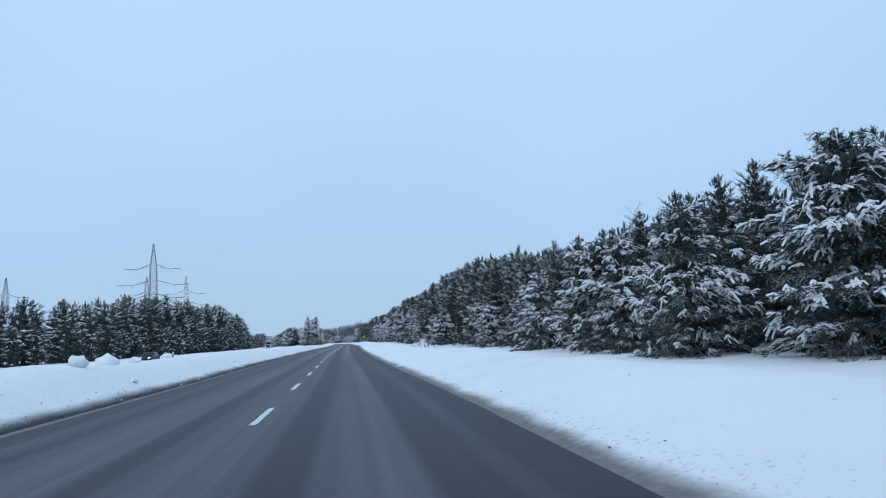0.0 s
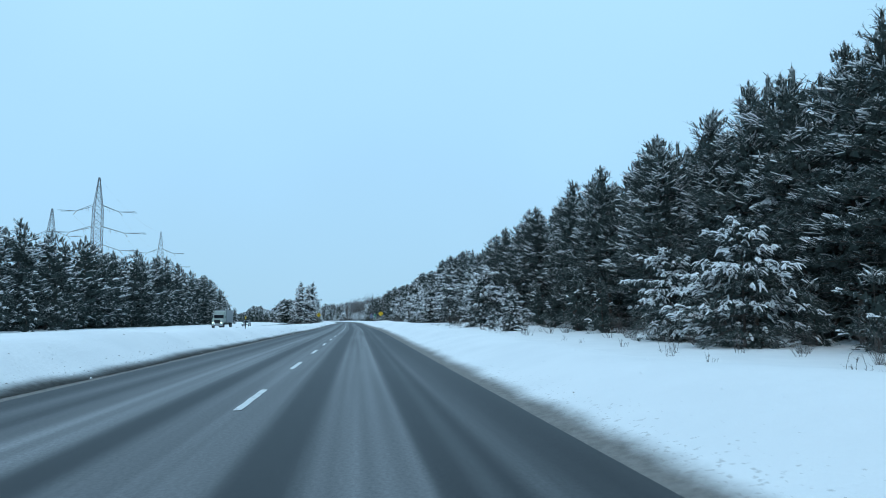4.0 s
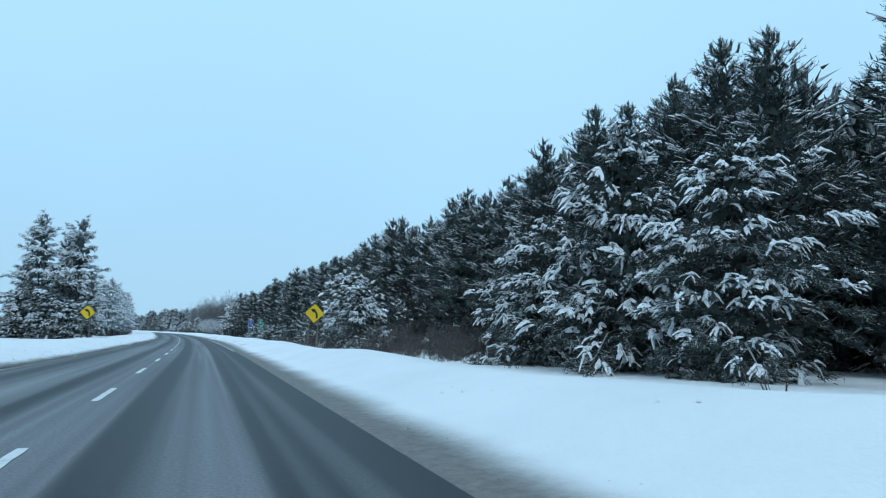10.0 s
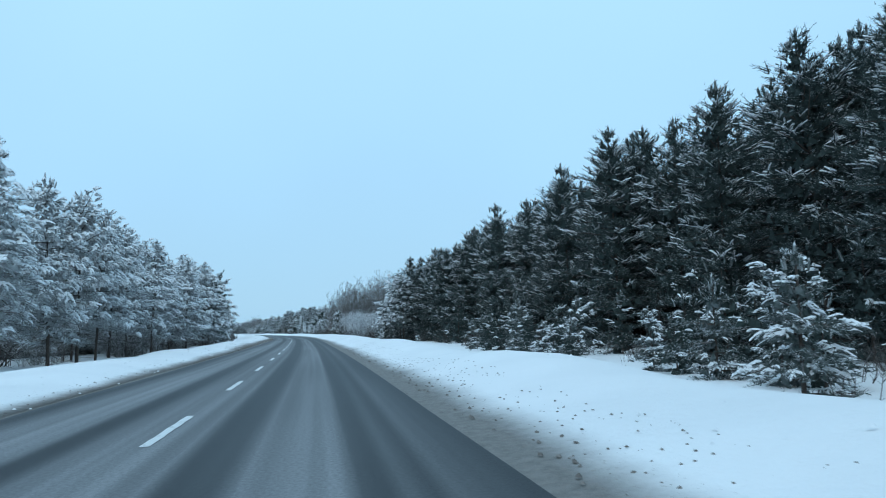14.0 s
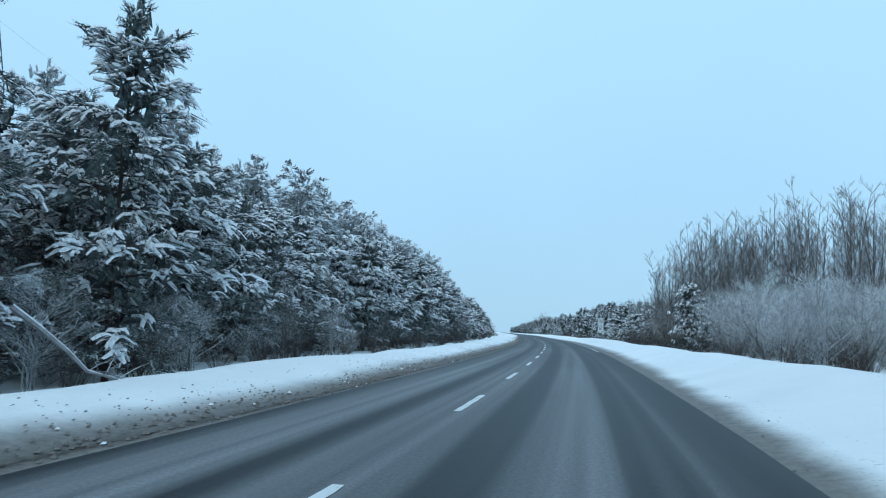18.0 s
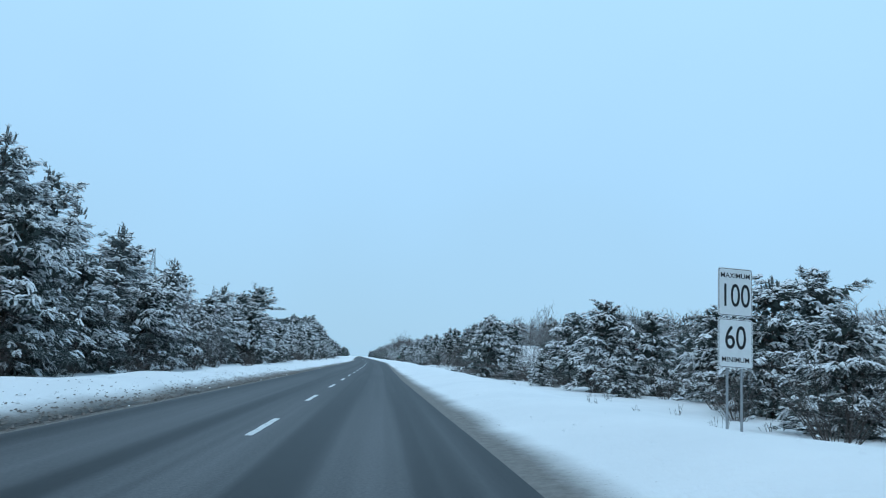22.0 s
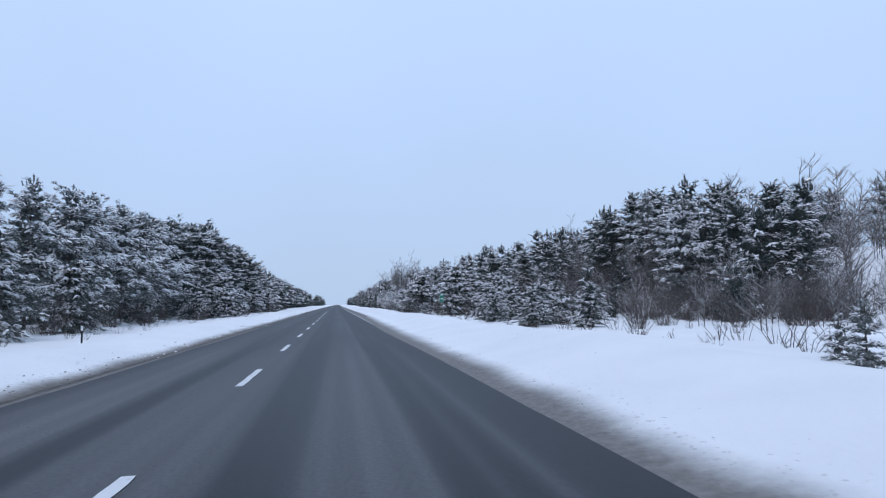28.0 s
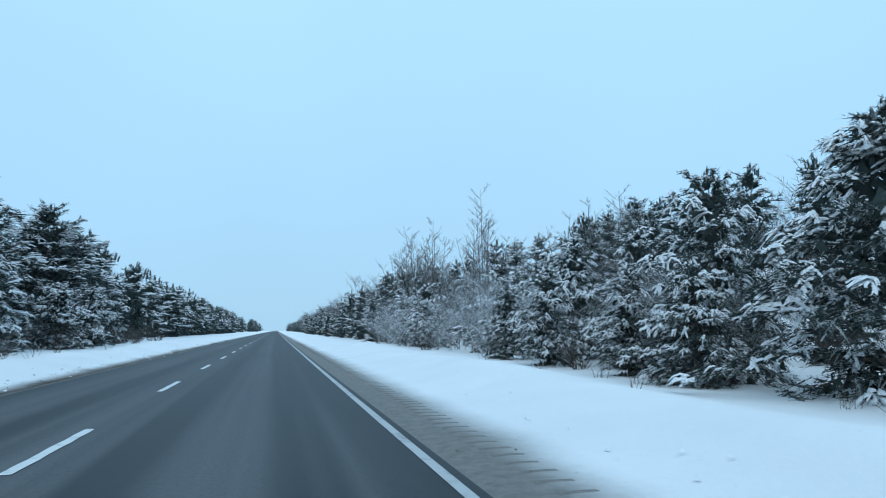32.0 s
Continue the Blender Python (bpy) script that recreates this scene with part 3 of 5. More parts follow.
def brush(V, F, p, d, ln, rng, blades, core=True, wide=.05):
    """One shoot: a slim dense core with needle tufts standing off it like a bottle brush."""
    a = d.orthogonal().normalized()
    c = d.cross(a)
    r = ln * (.11 if core else .09)
    g = rng.uniform(0, 2.1)
    o = len(V)
    m = p + d * (ln * .12)
    V.extend([m + (a * math.cos(g + k) + c * math.sin(g + k)) * r for k in (0, 2.1, 4.2)])
    m = p + d * (ln * .72)
    if core:
        V.extend([m + (a * math.cos(g + k) + c * math.sin(g + k)) * (r * .9) for k in (0.5, 2.6, 4.7)])
        V.append(p + d * ln)
        for k in range(3):
            n = (k + 1) % 3
            F += [(o + k, o + n, o + 3 + n, o + 3 + k), (o + 3 + k, o + 3 + n, o + 6)]
    else:
        V.append(p + d * ln)
        F += [(o, o + 1, o + 3), (o + 1, o + 2, o + 3), (o + 2, o, o + 3)]
    for k in range(blades):
        f = (k + rng.uniform(.1, .9)) / blades
        n = fan(d, rng)
        w = (d * rng.uniform(.55, .95) + n * rng.uniform(.6, .95)).normalized()
        q = p + d * (ln * (.05 + f * .8))
        l2 = ln * rng.uniform(.24, .38)
        s = (w.cross(n) * math.cos(f * 9) + n * math.sin(f * 9)) * (ln * wide * rng.uniform(.7, 1.3))
        o = len(V)
        V += [q + s, q + w * l2, q - s]
        F.append((o, o + 1, o + 2))


def twig(V, F, p, q, w):
    """A thin tapering twig."""
    d = (q - p).normalized()
    a = d.orthogonal().normalized()
    c = d.cross(a)
    o = len(V)
    V += [p + a * w, p - a * (w * .5) + c * (w * .87), p - a * (w * .5) - c * (w * .87), q]
    F += [(o, o + 1, o + 3), (o + 1, o + 2, o + 3), (o + 2, o, o + 3)]


class Shoots:
    """The needled shoots of one pine, gathered while its boughs grow and then built all at once."""

    def __init__(self, seed):
        self.rows, self.rng = [], np.random.RandomState(seed)

    def add(self, p, d, length, rise, droop, load):
        self.rows.append((*p, *d, length, rise, droop, load))

    def build(self, blades, bl, wide, high):
        """Needle blades and stems, and the ridges of snow that lie on the loaded shoots."""
        a, r = np.array(self.rows), self.rng
        P, D, L, rise, droop, load = a[:, 0:3], a[:, 3:6], a[:, 6], a[:, 7], a[:, 8], a[:, 9]
        up = np.array((0.0, 0.0, 1.0))
        side = np.cross(D, up)
        side /= np.linalg.norm(side, axis=1, keepdims=True) + 1e-6

        def point(t):
            return P[:, None] + D[:, None] * (L[:, None] * t)[..., None] + up * (L[:, None] * (rise[:, None] * t - droop[:, None] * t * t))[..., None]
        N = len(a)
        t = .1 + .9 * (np.arange(blades) + r.uniform(0, 1, (N, blades))) / blades
        q = point(t)
        tg = D[:, None] + up * (rise[:, None] - 2 * droop[:, None] * t)[..., None]
        tg /= np.linalg.norm(tg, axis=2, keepdims=True)
        phi = r.uniform(0, 6.283, (N, blades))[..., None]
        nr = side[:, None] * np.cos(phi) + np.cross(tg, side[:, None]) * np.sin(phi)
        ln = bl * r.uniform(.7, 1.25, (N, blades))[..., None]
        w = (tg * r.uniform(.4, 1.0, (N, blades))[..., None] + nr * .85) * ln * .8
        h = np.cross(tg, nr) * np.cos(phi * 3) + nr * np.sin(phi * 3)
        h = h * (ln * wide)
        verts = [np.stack((q + h, q + w, q - h), axis=2).reshape(-1, 3)]
        e = point(np.tile(np.array((0.0, 1.0)), (N, 1)))
        s2 = side * (bl * .16)
        verts.append(np.stack((e[:, 0] - s2, e[:, 0] + s2, e[:, 1], e[:, 0] + up * (bl * .12), e[:, 0] - up * (bl * .18), e[:, 1]), axis=1).reshape(-1, 3))
        V = np.concatenate(verts)
        F = np.arange(len(V)).reshape(-1, 3)
        on = load > 0
        if not on.any():
            return V, F, None, None
        n = int(on.sum())
        k = np.tile(np.array((.02, .35, .7, 1.03)), (N, 1))
        c = point(k)[on] + up * (bl * .22)
        hw = load[on][:, None] * np.array((.7, 1.0, 1.0, .7)) * r.uniform(.5, 1.4, (n, 4))
        sd = side[on][:, None] * hw[..., None]
        c = c + sd * r.uniform(-.9, .9, (n, 4, 1)) + up * (hw * r.uniform(-.5, .5, (n, 4)))[..., None]
        drop = up * (hw * .55)[..., None]
        lift = up * (hw * high)[..., None] * r.uniform(.6, 1.3, (n, 4, 1))
        SV = np.stack((c - sd - drop, c + lift, c + sd - drop), axis=2).reshape(-1, 3)
        quad = np.array([(3 * i + j, 3 * i + j + 1, 3 * i + j + 4, 3 * i + j + 3) for i in range(3) for j in range(2)] )
        SF = (np.arange(n)[:, None, None] * 12 + quad[None]).reshape(-1, 4)
        return V, F, SV, SF


def pine(name, seed, H, R, base, whorls, per, rad, count, ln, snow, label, needles, shape="tall", group="", dead=0, limbs=True, high=.9, ridge=.09, blades=7, sag=.5, lift=.2, slim=.1):
    """rad: size of a spray of shoots, count: shoots in it, ln: needle length; snow: share of the sprays that carry a load, ridge: half its width."""
    rng = random.Random(seed)
    sh = Shoots(seed)
    TV, TF, CV, CF = [], [], [], []
    lean = Vector((rng.uniform(-.03, .03), rng.uniform(-.03, .03), 0)) * H
    lob = [rng.uniform(0, 6.28) for _ in range(3)]

    def stem(t):
        return Vector((0, 0, -.4 + t * (H * .96 + .4))) + lean * (t * t)
    r0 = .0062 * H + .03
    tube(TV, TF, [stem(t) for t in (0, .2, .45, .7, 1)], [r0 * 1.25, r0, r0 * .75, r0 * .45, .02], 6)
    for w in range(whorls):
        t0 = t = base + (1 - base) * (w + rng.uniform(.1, .7)) / whorls
        v = (t - base) / (1 - base)
        if shape == "young":
            prof = (1 - t ** 2.2) ** .64 * (.72 + .28 * min(1, t * 3.2)) + .05
        elif shape == "round":
            prof = max(.3, (1 - v ** 3.2) ** .6) * (.6 + .4 * min(1, v * 2.6 + .1))
        else:
            prof = max(.18, (1 - t ** 2.7) ** .68) * (.72 + .28 * min(1, v * 3.5 + .25))
        n = max(3, per - (1 if t > .85 else 0))
        a0 = rng.uniform(0, 6.28)
        for k in range(n):
            a = a0 + 6.283 * k / n + rng.uniform(-.4, .4)
            t = min(.985, max(base, t0 + rng.uniform(-.45, .45) * (1 - base) / whorls))
            uneven = 1 + .16 * math.sin(2 * a + lob[0] + 5 * t) + .14 * math.sin(3 * a + lob[1] - 8 * t)
            L = max(.35 * rad, R * prof * rng.uniform(.6, 1.2) * uneven - .6 * rad)
            e = rng.uniform(-.15, .25) + .1 + .9 * max(0, t - .6) / .4
            drp = rng.uniform(.05, .25) * (1.25 - t) * (1.7 if snow > .3 else 1)
            o, flat = stem(t), Vector((math.cos(a), math.sin(a), 0))
            cross = flat.cross(UP)

            def along(r):
                return o + flat * (L * r * math.cos(e)) + UP * (L * (r * math.sin(e) - drp * r * r))
            if limbs:
                tube(TV, TF, [along(0), along(.5), along(1)], [.02 + .011 * L, .012 + .006 * L, .006], 3)
            # steep dark tufts close to the stem
            for j in range(8):
                q = along(rng.uniform(.05, .6)) + cross * (rng.uniform(-.25, .25) * L)
                hgt = min(rad * rng.uniform(.6, 1.1), .5 * L)
                g = (flat * rng.uniform(-1, 1) + cross * rng.uniform(-1, 1)).normalized() * (hgt * .42)
                i = len(CV)
                CV.extend((q - g - UP * (hgt * .3), q + g - UP * (hgt * .6), q + g * rng.uniform(-.6, .6) + UP * (hgt * .3)))
                CF.append((i, i + 1, i + 2))
            m = max(1, round(L / (rad * .92)))
            loaded = snow * rng.choice((.3, .8, 1.1, 1.6)) * min(1, .12 + 1.8 * v)
            for j in range(m):
                r = 1 - j / m * .85
                size = rad * rng.uniform(.8, 1.25) * (1 - .3 * max(0, t - .8) / .2)
                spots = (0,) if j == 0 or L < rad else (rng.uniform(.35, .9), -rng.uniform(.35, .9))
                for lat in spots:
                    c = along(r) + cross * (lat * min(.5 * L * r, 1.3 * rad)) + UP * rng.uniform(-.15, .15) * rad
                    out = math.atan2(lat * .9, 1)
                    fall = sag * rng.uniform(.5, 1.4)
                    white = rng.random() < loaded * (1 if j < 2 else .75)
                    shoots = count if j < 2 else max(3, int(count * .7))
                    for i in range(shoots):
                        f = (i + .5) / shoots * 2 - 1
                        b = out + f * 1.3 + rng.uniform(-.45, .45)
                        d = flat * math.cos(b) + cross * math.sin(b)
                        sh.add(c - d * (size * rng.uniform(-.1, .45)) + UP * (size * rng.uniform(-.22, .16)), d, size * rng.uniform(.5, 1.05) * (1.1 - .25 * abs(f)), lift + rng.uniform(-.2, .3) + .6 * max(0, t - .7) / .3, fall * rng.uniform(.7, 1.3),
                               ridge * rng.uniform(.55, 1.25) if white and rng.random() < .88 else 0)
    # upright candles at the top
    for k in range(9):
        a, w = rng.uniform(0, 6.28), 0 if k == 0 else rng.uniform(.3, 1.3)
        d = Vector((math.cos(a) * .25 * w, math.sin(a) * .25 * w, 1)).normalized()
        g = rad * (1.3 if k == 0 else rng.uniform(.7, 1.1))
        brush(CV, CF, stem(1) + Vector((math.cos(a), math.sin(a), 0)) * (w * rad) - UP * (rad * (.15 + .6 * w)), d, g, rng, 12, True, .035)
    for k in range(dead):
        t = rng.uniform(.04, max(base, .12) + .12)
        a = rng.uniform(0, 6.28)
        L = R * rng.uniform(.4, .8)
        d = Vector((math.cos(a), math.sin(a), rng.uniform(-.25, .15)))
        q = stem(t)
        tube(TV, TF, [q, q + d * (L * .6), q + d * L - UP * (.1 * L)], [.022, .014, .005], 3)
        for j in range(3):
            p = q + d * (L * rng.uniform(.3, .9))
            twig(TV, TF, p, p + (d + Vector((rng.uniform(-1, 1), rng.uniform(-1, 1), rng.uniform(-.5, .5)))).normalized() * (L * .3), .008)
    NV, NF, SV, SF = sh.build(blades, ln, slim, high)
    tufts = np.array([tuple(v) for v in CV])
    flat_faces = [(f[0], f[i], f[i + 1]) for f in CF for i in range(1, len(f) - 1)]
    e = empty(name, Matrix(), label, "tree", group)
    mesh_object("trunk", TV, TF, BARK, e)
    tagged(mesh_arrays("crown", np.concatenate([tufts, NV]), np.concatenate([np.array(flat_faces), NF + len(tufts)]), needles, e), kind="stuff")
    if SV is not None:
        tagged(mesh_arrays("snow_load", SV, SF, SNOW_LOAD, e, smooth=True), kind="stuff")
    return e


def bare_tree(name, seed, H, spread, label, first=.25, n1=22, n2=5, group="", stems=1, upright=.75, thick=1.0, bark=None, wild=.75):
    rng = random.Random(seed)
    V, F, W, G = [], [], [], []
    for st in range(stems):
        lean = Vector((rng.uniform(-.08, .08) + (0 if stems == 1 else rng.uniform(-.12, .12)), rng.uniform(-.08, .08), 0)) * H
        h = H * rng.uniform(.8, 1.0) if stems > 1 else H
        foot = Vector((rng.uniform(-.4, .4), rng.uniform(-.4, .4), -.3)) if stems > 1 else Vector((0, 0, -.3))

        def stem(t):
            return foot + UP * (h * t) + lean * (t * t)
        r0 = (.0052 * h + .012) / (stems ** .3)
        tube(V, F, [stem(t) for t in (0, .25, .5, .75, 1)], [r0 * 1.2, r0 * .9, r0 * .65, r0 * .35, .012], 5)
        for k in range(n1 // stems + 1):
            t = first + (1 - first) * rng.random() ** .85 * .97
            a = rng.uniform(0, 6.28)
            L = spread * rng.uniform(.5, 1.1) * (1 - .65 * t) * 1.5
            d = Vector((math.cos(a) * (1 - upright * .55), math.sin(a) * (1 - upright * .55), upright)).normalized()
            o = stem(t)
            q = [o, o + d * (L * .5), o + d * L + UP * (L * .15 * upright)]
            tube(W, G, q, [thick * (.008 + .005 * L), thick * (.006 + .003 * L), .005 * thick], 3)
            for j in range(n2):
                r = rng.uniform(.25, 1)
                p = q[0].lerp(q[1], min(1, r * 2)) if r < .5 else q[1].lerp(q[2], r * 2 - 1)
                b = rng.uniform(0, 6.28)
                d2 = (d + Vector((math.cos(b), math.sin(b), rng.uniform(-.1, .5))) * wild).normalized()
                l2 = L * rng.uniform(.25, .5)
                twig(W, G, p, p + d2 * l2, .008 * thick)
                if rng.random() < .6:
                    d3 = (d2 + Vector((rng.uniform(-1, 1), rng.uniform(-1, 1), rng.uniform(-.2, .8))) * .6).normalized()
                    p3 = p + d2 * (l2 * .5)
                    twig(W, G, p3, p3 + d3 * (l2 * .6), .006 * thick)
    e = empty(name, Matrix(), label, "tree", group)
    mesh_object("trunk", V, F, bark or TWIG, e)
    tagged(mesh_object("twig_crown", W, G, bark or TWIG, e), kind="stuff")
    return e


def shrub(name, seed, H, n, label, spread=.5, kink=.25, thick=1.0):
    rng = random.Random(seed)
    V, F = [], []
    for k in range(n):
        a, r = rng.uniform(0, 6.28), rng.uniform(0, .35)
        p = Vector((math.cos(a) * r, math.sin(a) * r, -.2))
        d = Vector((math.cos(a) * spread * rng.uniform(.1, 1), math.sin(a) * spread * rng.uniform(.1, 1), 1)).normalized()
        h = H * rng.uniform(.5, 1.1)
        q = p + d * (h * .55)
        t = p + d * h + Vector((rng.uniform(-1, 1), rng.uniform(-1, 1), 0)) * (kink * h)
        tube(V, F, [p, q, t], [.016 * thick, .011 * thick, .005], 3)
        for j in range(5):
            f = rng.uniform(.3, .95)
            b = p.lerp(q, f) if rng.random() < .5 else q.lerp(t, f)
            w = Vector((rng.uniform(-1, 1), rng.uniform(-1, 1), rng.uniform(.1, 1.2))).normalized()
            twig(V, F, b, b + w * (h * rng.uniform(.12, .32)), .008 * thick)
    ob = mesh_object(name, V, F, SHRUB_BARK)
    return tagged(ob, label, "shrub")


TALL = [pine("pine_tree", 10 + i, 17.5, 4.2, b, 19, 6, .74, 6, .23, .3, "tall dark pine with snow on its upper boughs", NEEDLES, "tall", "forest pines", 26, ridge=.05, sag=.15, lift=.45)
        for i, b in enumerate((.20, .27, .16, .30, .23))]
BACK = [pine("pine_tree", 30 + i, 17.0, 4.5, .03, 11, 5, 1.3, 4, .5, .15, "tall dark pine standing deep in the forest", NEEDLES, "tall", "forest pines", 0, False, ridge=.11, blades=4, sag=.2, lift=.45, slim=.13) for i in range(3)]
DEEP = [pine("pine_tree", 35 + i, 17.0, 4.8, .02, 7, 4, 2.6, 3, 1.3, 0, "tall dark pine in the forest's depth", NEEDLES, "tall", "forest pines", 0, False, blades=3, sag=.2, slim=.15) for i in range(2)]
EDGE = [pine("young_pine", 40 + i, 8.0, h, .02, 13, 7, .50, 7, .18, .68, "young pine bowed under thick snow", NEEDLES_MID, sh, "young snowy pines", 0, True, ridge=.062, sag=.7)
        for i, (h, sh) in enumerate(((3.9, "young"), (3.4, "young"), (3.7, "tall"), (3.7, "young")))]
MIXED = [pine("pine_tree", 50 + i, 13.5, r, b, 13, 6, .68, 7, .18, .74, "broad snow-laden pine in the roadside wood", NEEDLES_SNOWY, sh, "roadside pines", 22, True, ridge=.08, sag=.55)
         for i, (b, sh, r) in enumerate(((.12, "tall", 3.9), (.22, "round", 4.0), (.08, "young", 4.4), (.26, "round", 4.3), (.18, "tall", 3.7)))]
LADEN = [pine("pine_tree", 55 + i, 13.5, r, b, 13, 6, .62, 6, .17, .95, "tall pine white with heavy snow, frost and painted haze", NEEDLES_FROST_HAZE, sh, "roadside pines", 26, True, ridge=.095, sag=.6)
         for i, (b, sh, r) in enumerate(((.16, "tall", 4.0), (.24, "round", 4.0), (.2, "tall", 4.3)))]
ROUND = [pine("pine_tree", 60 + i, 14.0, 4.8, .18, 12, 6, .82, 8, .21, .5, "round-crowned pine dusted with snow", NEEDLES_MID, "round", "roadside pines", 8, ridge=.075, sag=.4, lift=.3) for i in range(3)]
HILL = [pine("pine_tree", 65 + i, 14.0, 4.8, .05, 8, 5, 1.4, 4, .5, .4, "round-crowned snowy pine on the hill", NEEDLES_MID, "round", "roadside pines", 0, False, ridge=.14, blades=3, sag=.4, slim=.13) for i in range(3)]
SMALL = [pine("pine_sapling", 70 + i, 2.4, 1.1, .04, 7, 5, .3, 6, .1, s, "small pine sapling growing out of the snow", NEEDLES_SNOWY, "young", "pine saplings", ridge=.03, sag=.4) for i, s in enumerate((.2, .35, .6))]
LOW = [pine("low_pine", 75 + i, 5.0, 2.3, .01, 6, 6, .65, 4, .3, .10, "low dark pine in the undergrowth", NEEDLES, "young", "undergrowth pines", 0, False, ridge=.06, blades=3, sag=.3) for i in range(2)]
BARE = [bare_tree("bare_poplar", 80 + i, 17, 2.4, "tall leafless poplar with frosted upright branches", .10, 70, 11, "bare poplars", 3, .72, 1.35) for i in range(4)]
BUSHY = [bare_tree("bare_tree", 90 + i, 11, 3.4, "spreading leafless tree with frosty twigs", .08, 66, 12, "bare trees", 6, .6) for i in range(3)]
VASE = [bare_tree("bare_tree", 88 + i, 10, 2.6, "leafless tree of many stems spreading from its foot", .25, 60, 5, "bare trees", 9, .8, 1.5) for i in range(2)]
FROSTY = [bare_tree("frosted_bush", 92 + i, 7, 3.4, "spreading bush white with hoar frost", .03, 60, 16, "frosted bushes", 5, .5, .9, TWIG_FROST, 1.6) for i in range(3)]
FAR_BARE = [bare_tree("bare_tree", 95 + i, 11, 3.6, "leafless tree on the far hill", .05, 26, 7, "bare trees", 2, u, 2.3) for i, u in enumerate((.6, .8, .7))]
SHRUB = [shrub("bare_shrub", 100 + i, 1.5, 7, "leafless brown shrub sticking out of the snow", .8) for i in range(4)]
THICKET = [shrub("thicket_bush", 110 + i, 3.2, 40, "dense leafless thicket bush with frosted twigs", .9, .3, .8) for i in range(3)]
WEED = [shrub("dry_weed", 120 + i, .9, 6, "dry weed stalks standing in the snow", .35, .15, .7) for i in range(3)]
MODELS = {"tall": (TALL, 17.5), "back": (BACK, 17.0), "deep": (DEEP, 17.0), "edge": (EDGE, 8.0), "mixed": (MIXED, 13.5), "round": (ROUND, 14.0), "small": (SMALL, 2.4), "low": (LOW, 5.0), "laden": (LADEN, 13.5), "hill": (HILL, 14.0), "far_bare": (FAR_BARE, 11.0), "bare": (BARE, 17.0),
          "bushy": (BUSHY, 11.0), "vase": (VASE, 10.0), "frosty": (FROSTY, 7.0), "shrub": (SHRUB, 1.5), "thicket": (THICKET, 3.2), "weed": (WEED, .9)}
plan_rng = random.Random(21)


def plant(kind, s, u, height, pick=None, wide=1.0, into=None):
    """One tree or bush at s, u; into: a list that gathers the trees of one joined wood."""
    models, h0 = MODELS[kind]
    ob = models[plan_rng.randrange(len(models)) if pick is None else pick % len(models)]
    p = stand(s, u, .05)
    k = height / h0
    m = pose(p.x, p.y, p.z, plan_rng.uniform(-2, 2), plan_rng.uniform(-2, 2), plan_rng.uniform(0, 360)) @ Matrix.Diagonal((k * wide, k * wide, k, 1))
    if into is not None:
        into.append((ob, m))
        return None
    return copy_thing(ob, m)


def belt(kind, s0, s1, gap, u0, u1, h0, h1=None, wide=1.0, skip=0.0, into=None, low=.92):
    """A row of one kind; h0: least height, or a profile of heights along the road."""
    s = s0
    while s < s1:
        if plan_rng.random() >= skip:
            h = plan_rng.uniform(h0, h1) if h1 is not None else lerp(s, *h0) * plan_rng.uniform(low, 1.04)
            plant(kind, s + plan_rng.uniform(-.35, .35) * gap, plan_rng.uniform(u0, u1), h, wide=wide * plan_rng.uniform(.88, 1.14), into=into)
        s += gap * plan_rng.uniform(.85, 1.15)


def wood(name, label, items):
    """Many trees, past counting, joined into one object."""
    mats, cos, loops, totals, slots, base = [], [], [], [], [], 0
    cache = {}
    for ob, m in items:
        for ch in (ob.children or (ob,)):
            me = ch.data
            if me.name not in cache:
                co = np.empty(len(me.vertices) * 3)
                me.vertices.foreach_get("co", co)
                vi = np.empty(len(me.loops), dtype=np.int32)
                me.loops.foreach_get("vertex_index", vi)
                lt = np.empty(len(me.polygons), dtype=np.int32)
                me.polygons.foreach_get("loop_total", lt)
                cache[me.name] = (co.reshape(-1, 3), vi, lt)
            co, vi, lt = cache[me.name]
            mat = me.materials[0]
            if mat not in mats:
                mats.append(mat)
            a = np.array(m)
            cos.append(co @ a[:3, :3].T + a[:3, 3])
            loops.append(vi + base)
            totals.append(lt)
            slots.append(np.full(len(lt), mats.index(mat), dtype=np.int32))
            base += len(co)
    co, vi, lt, sl = np.concatenate(cos), np.concatenate(loops), np.concatenate(totals), np.concatenate(slots)
    me = bpy.data.meshes.new(name)
    me.vertices.add(len(co))
    me.vertices.foreach_set("co", co.ravel())
    me.loops.add(len(vi))
    me.loops.foreach_set("vertex_index", vi)
    me.polygons.add(len(lt))
    me.polygons.foreach_set("loop_start", np.concatenate([[0], np.cumsum(lt)[:-1]]).astype(np.int32))
    me.polygons.foreach_set("loop_total", lt)
    for mat in mats:
        me.materials.append(mat)
    me.polygons.foreach_set("material_index", sl)
    me.update()
    return tagged(new(name, me), label, "woods", kind="stuff")


# right-hand pine wall
WALL_R = ((0, 11.5), (60, 12.6), (76, 12.8), (88, 11.6), (101, 11.6), (112, 14), (123, 16), (132, 16.2), (150, 18.2), (190, 18.6), (225, 17.2), (250, 16), (262, 14.4), (272, 14.4), (281, 18.4), (310, 19), (330, 19.4), (346, 18), (352, 17.6), (362, 19), (382, 18.6), (390, 16.6), (430, 17.4), (487, 17.6), (500, 14.5), (528, 12.5))
belt("tall", 22, 525, 3.9, 28.0, 31.0, WALL_R)
deep = []
belt("back", -30, 22, 3.6, 28.5, 31.5, WALL_R, into=deep)
belt("back", -30, 522, 3.9, 32.5, 36.0, WALL_R, wide=1.1, into=deep)
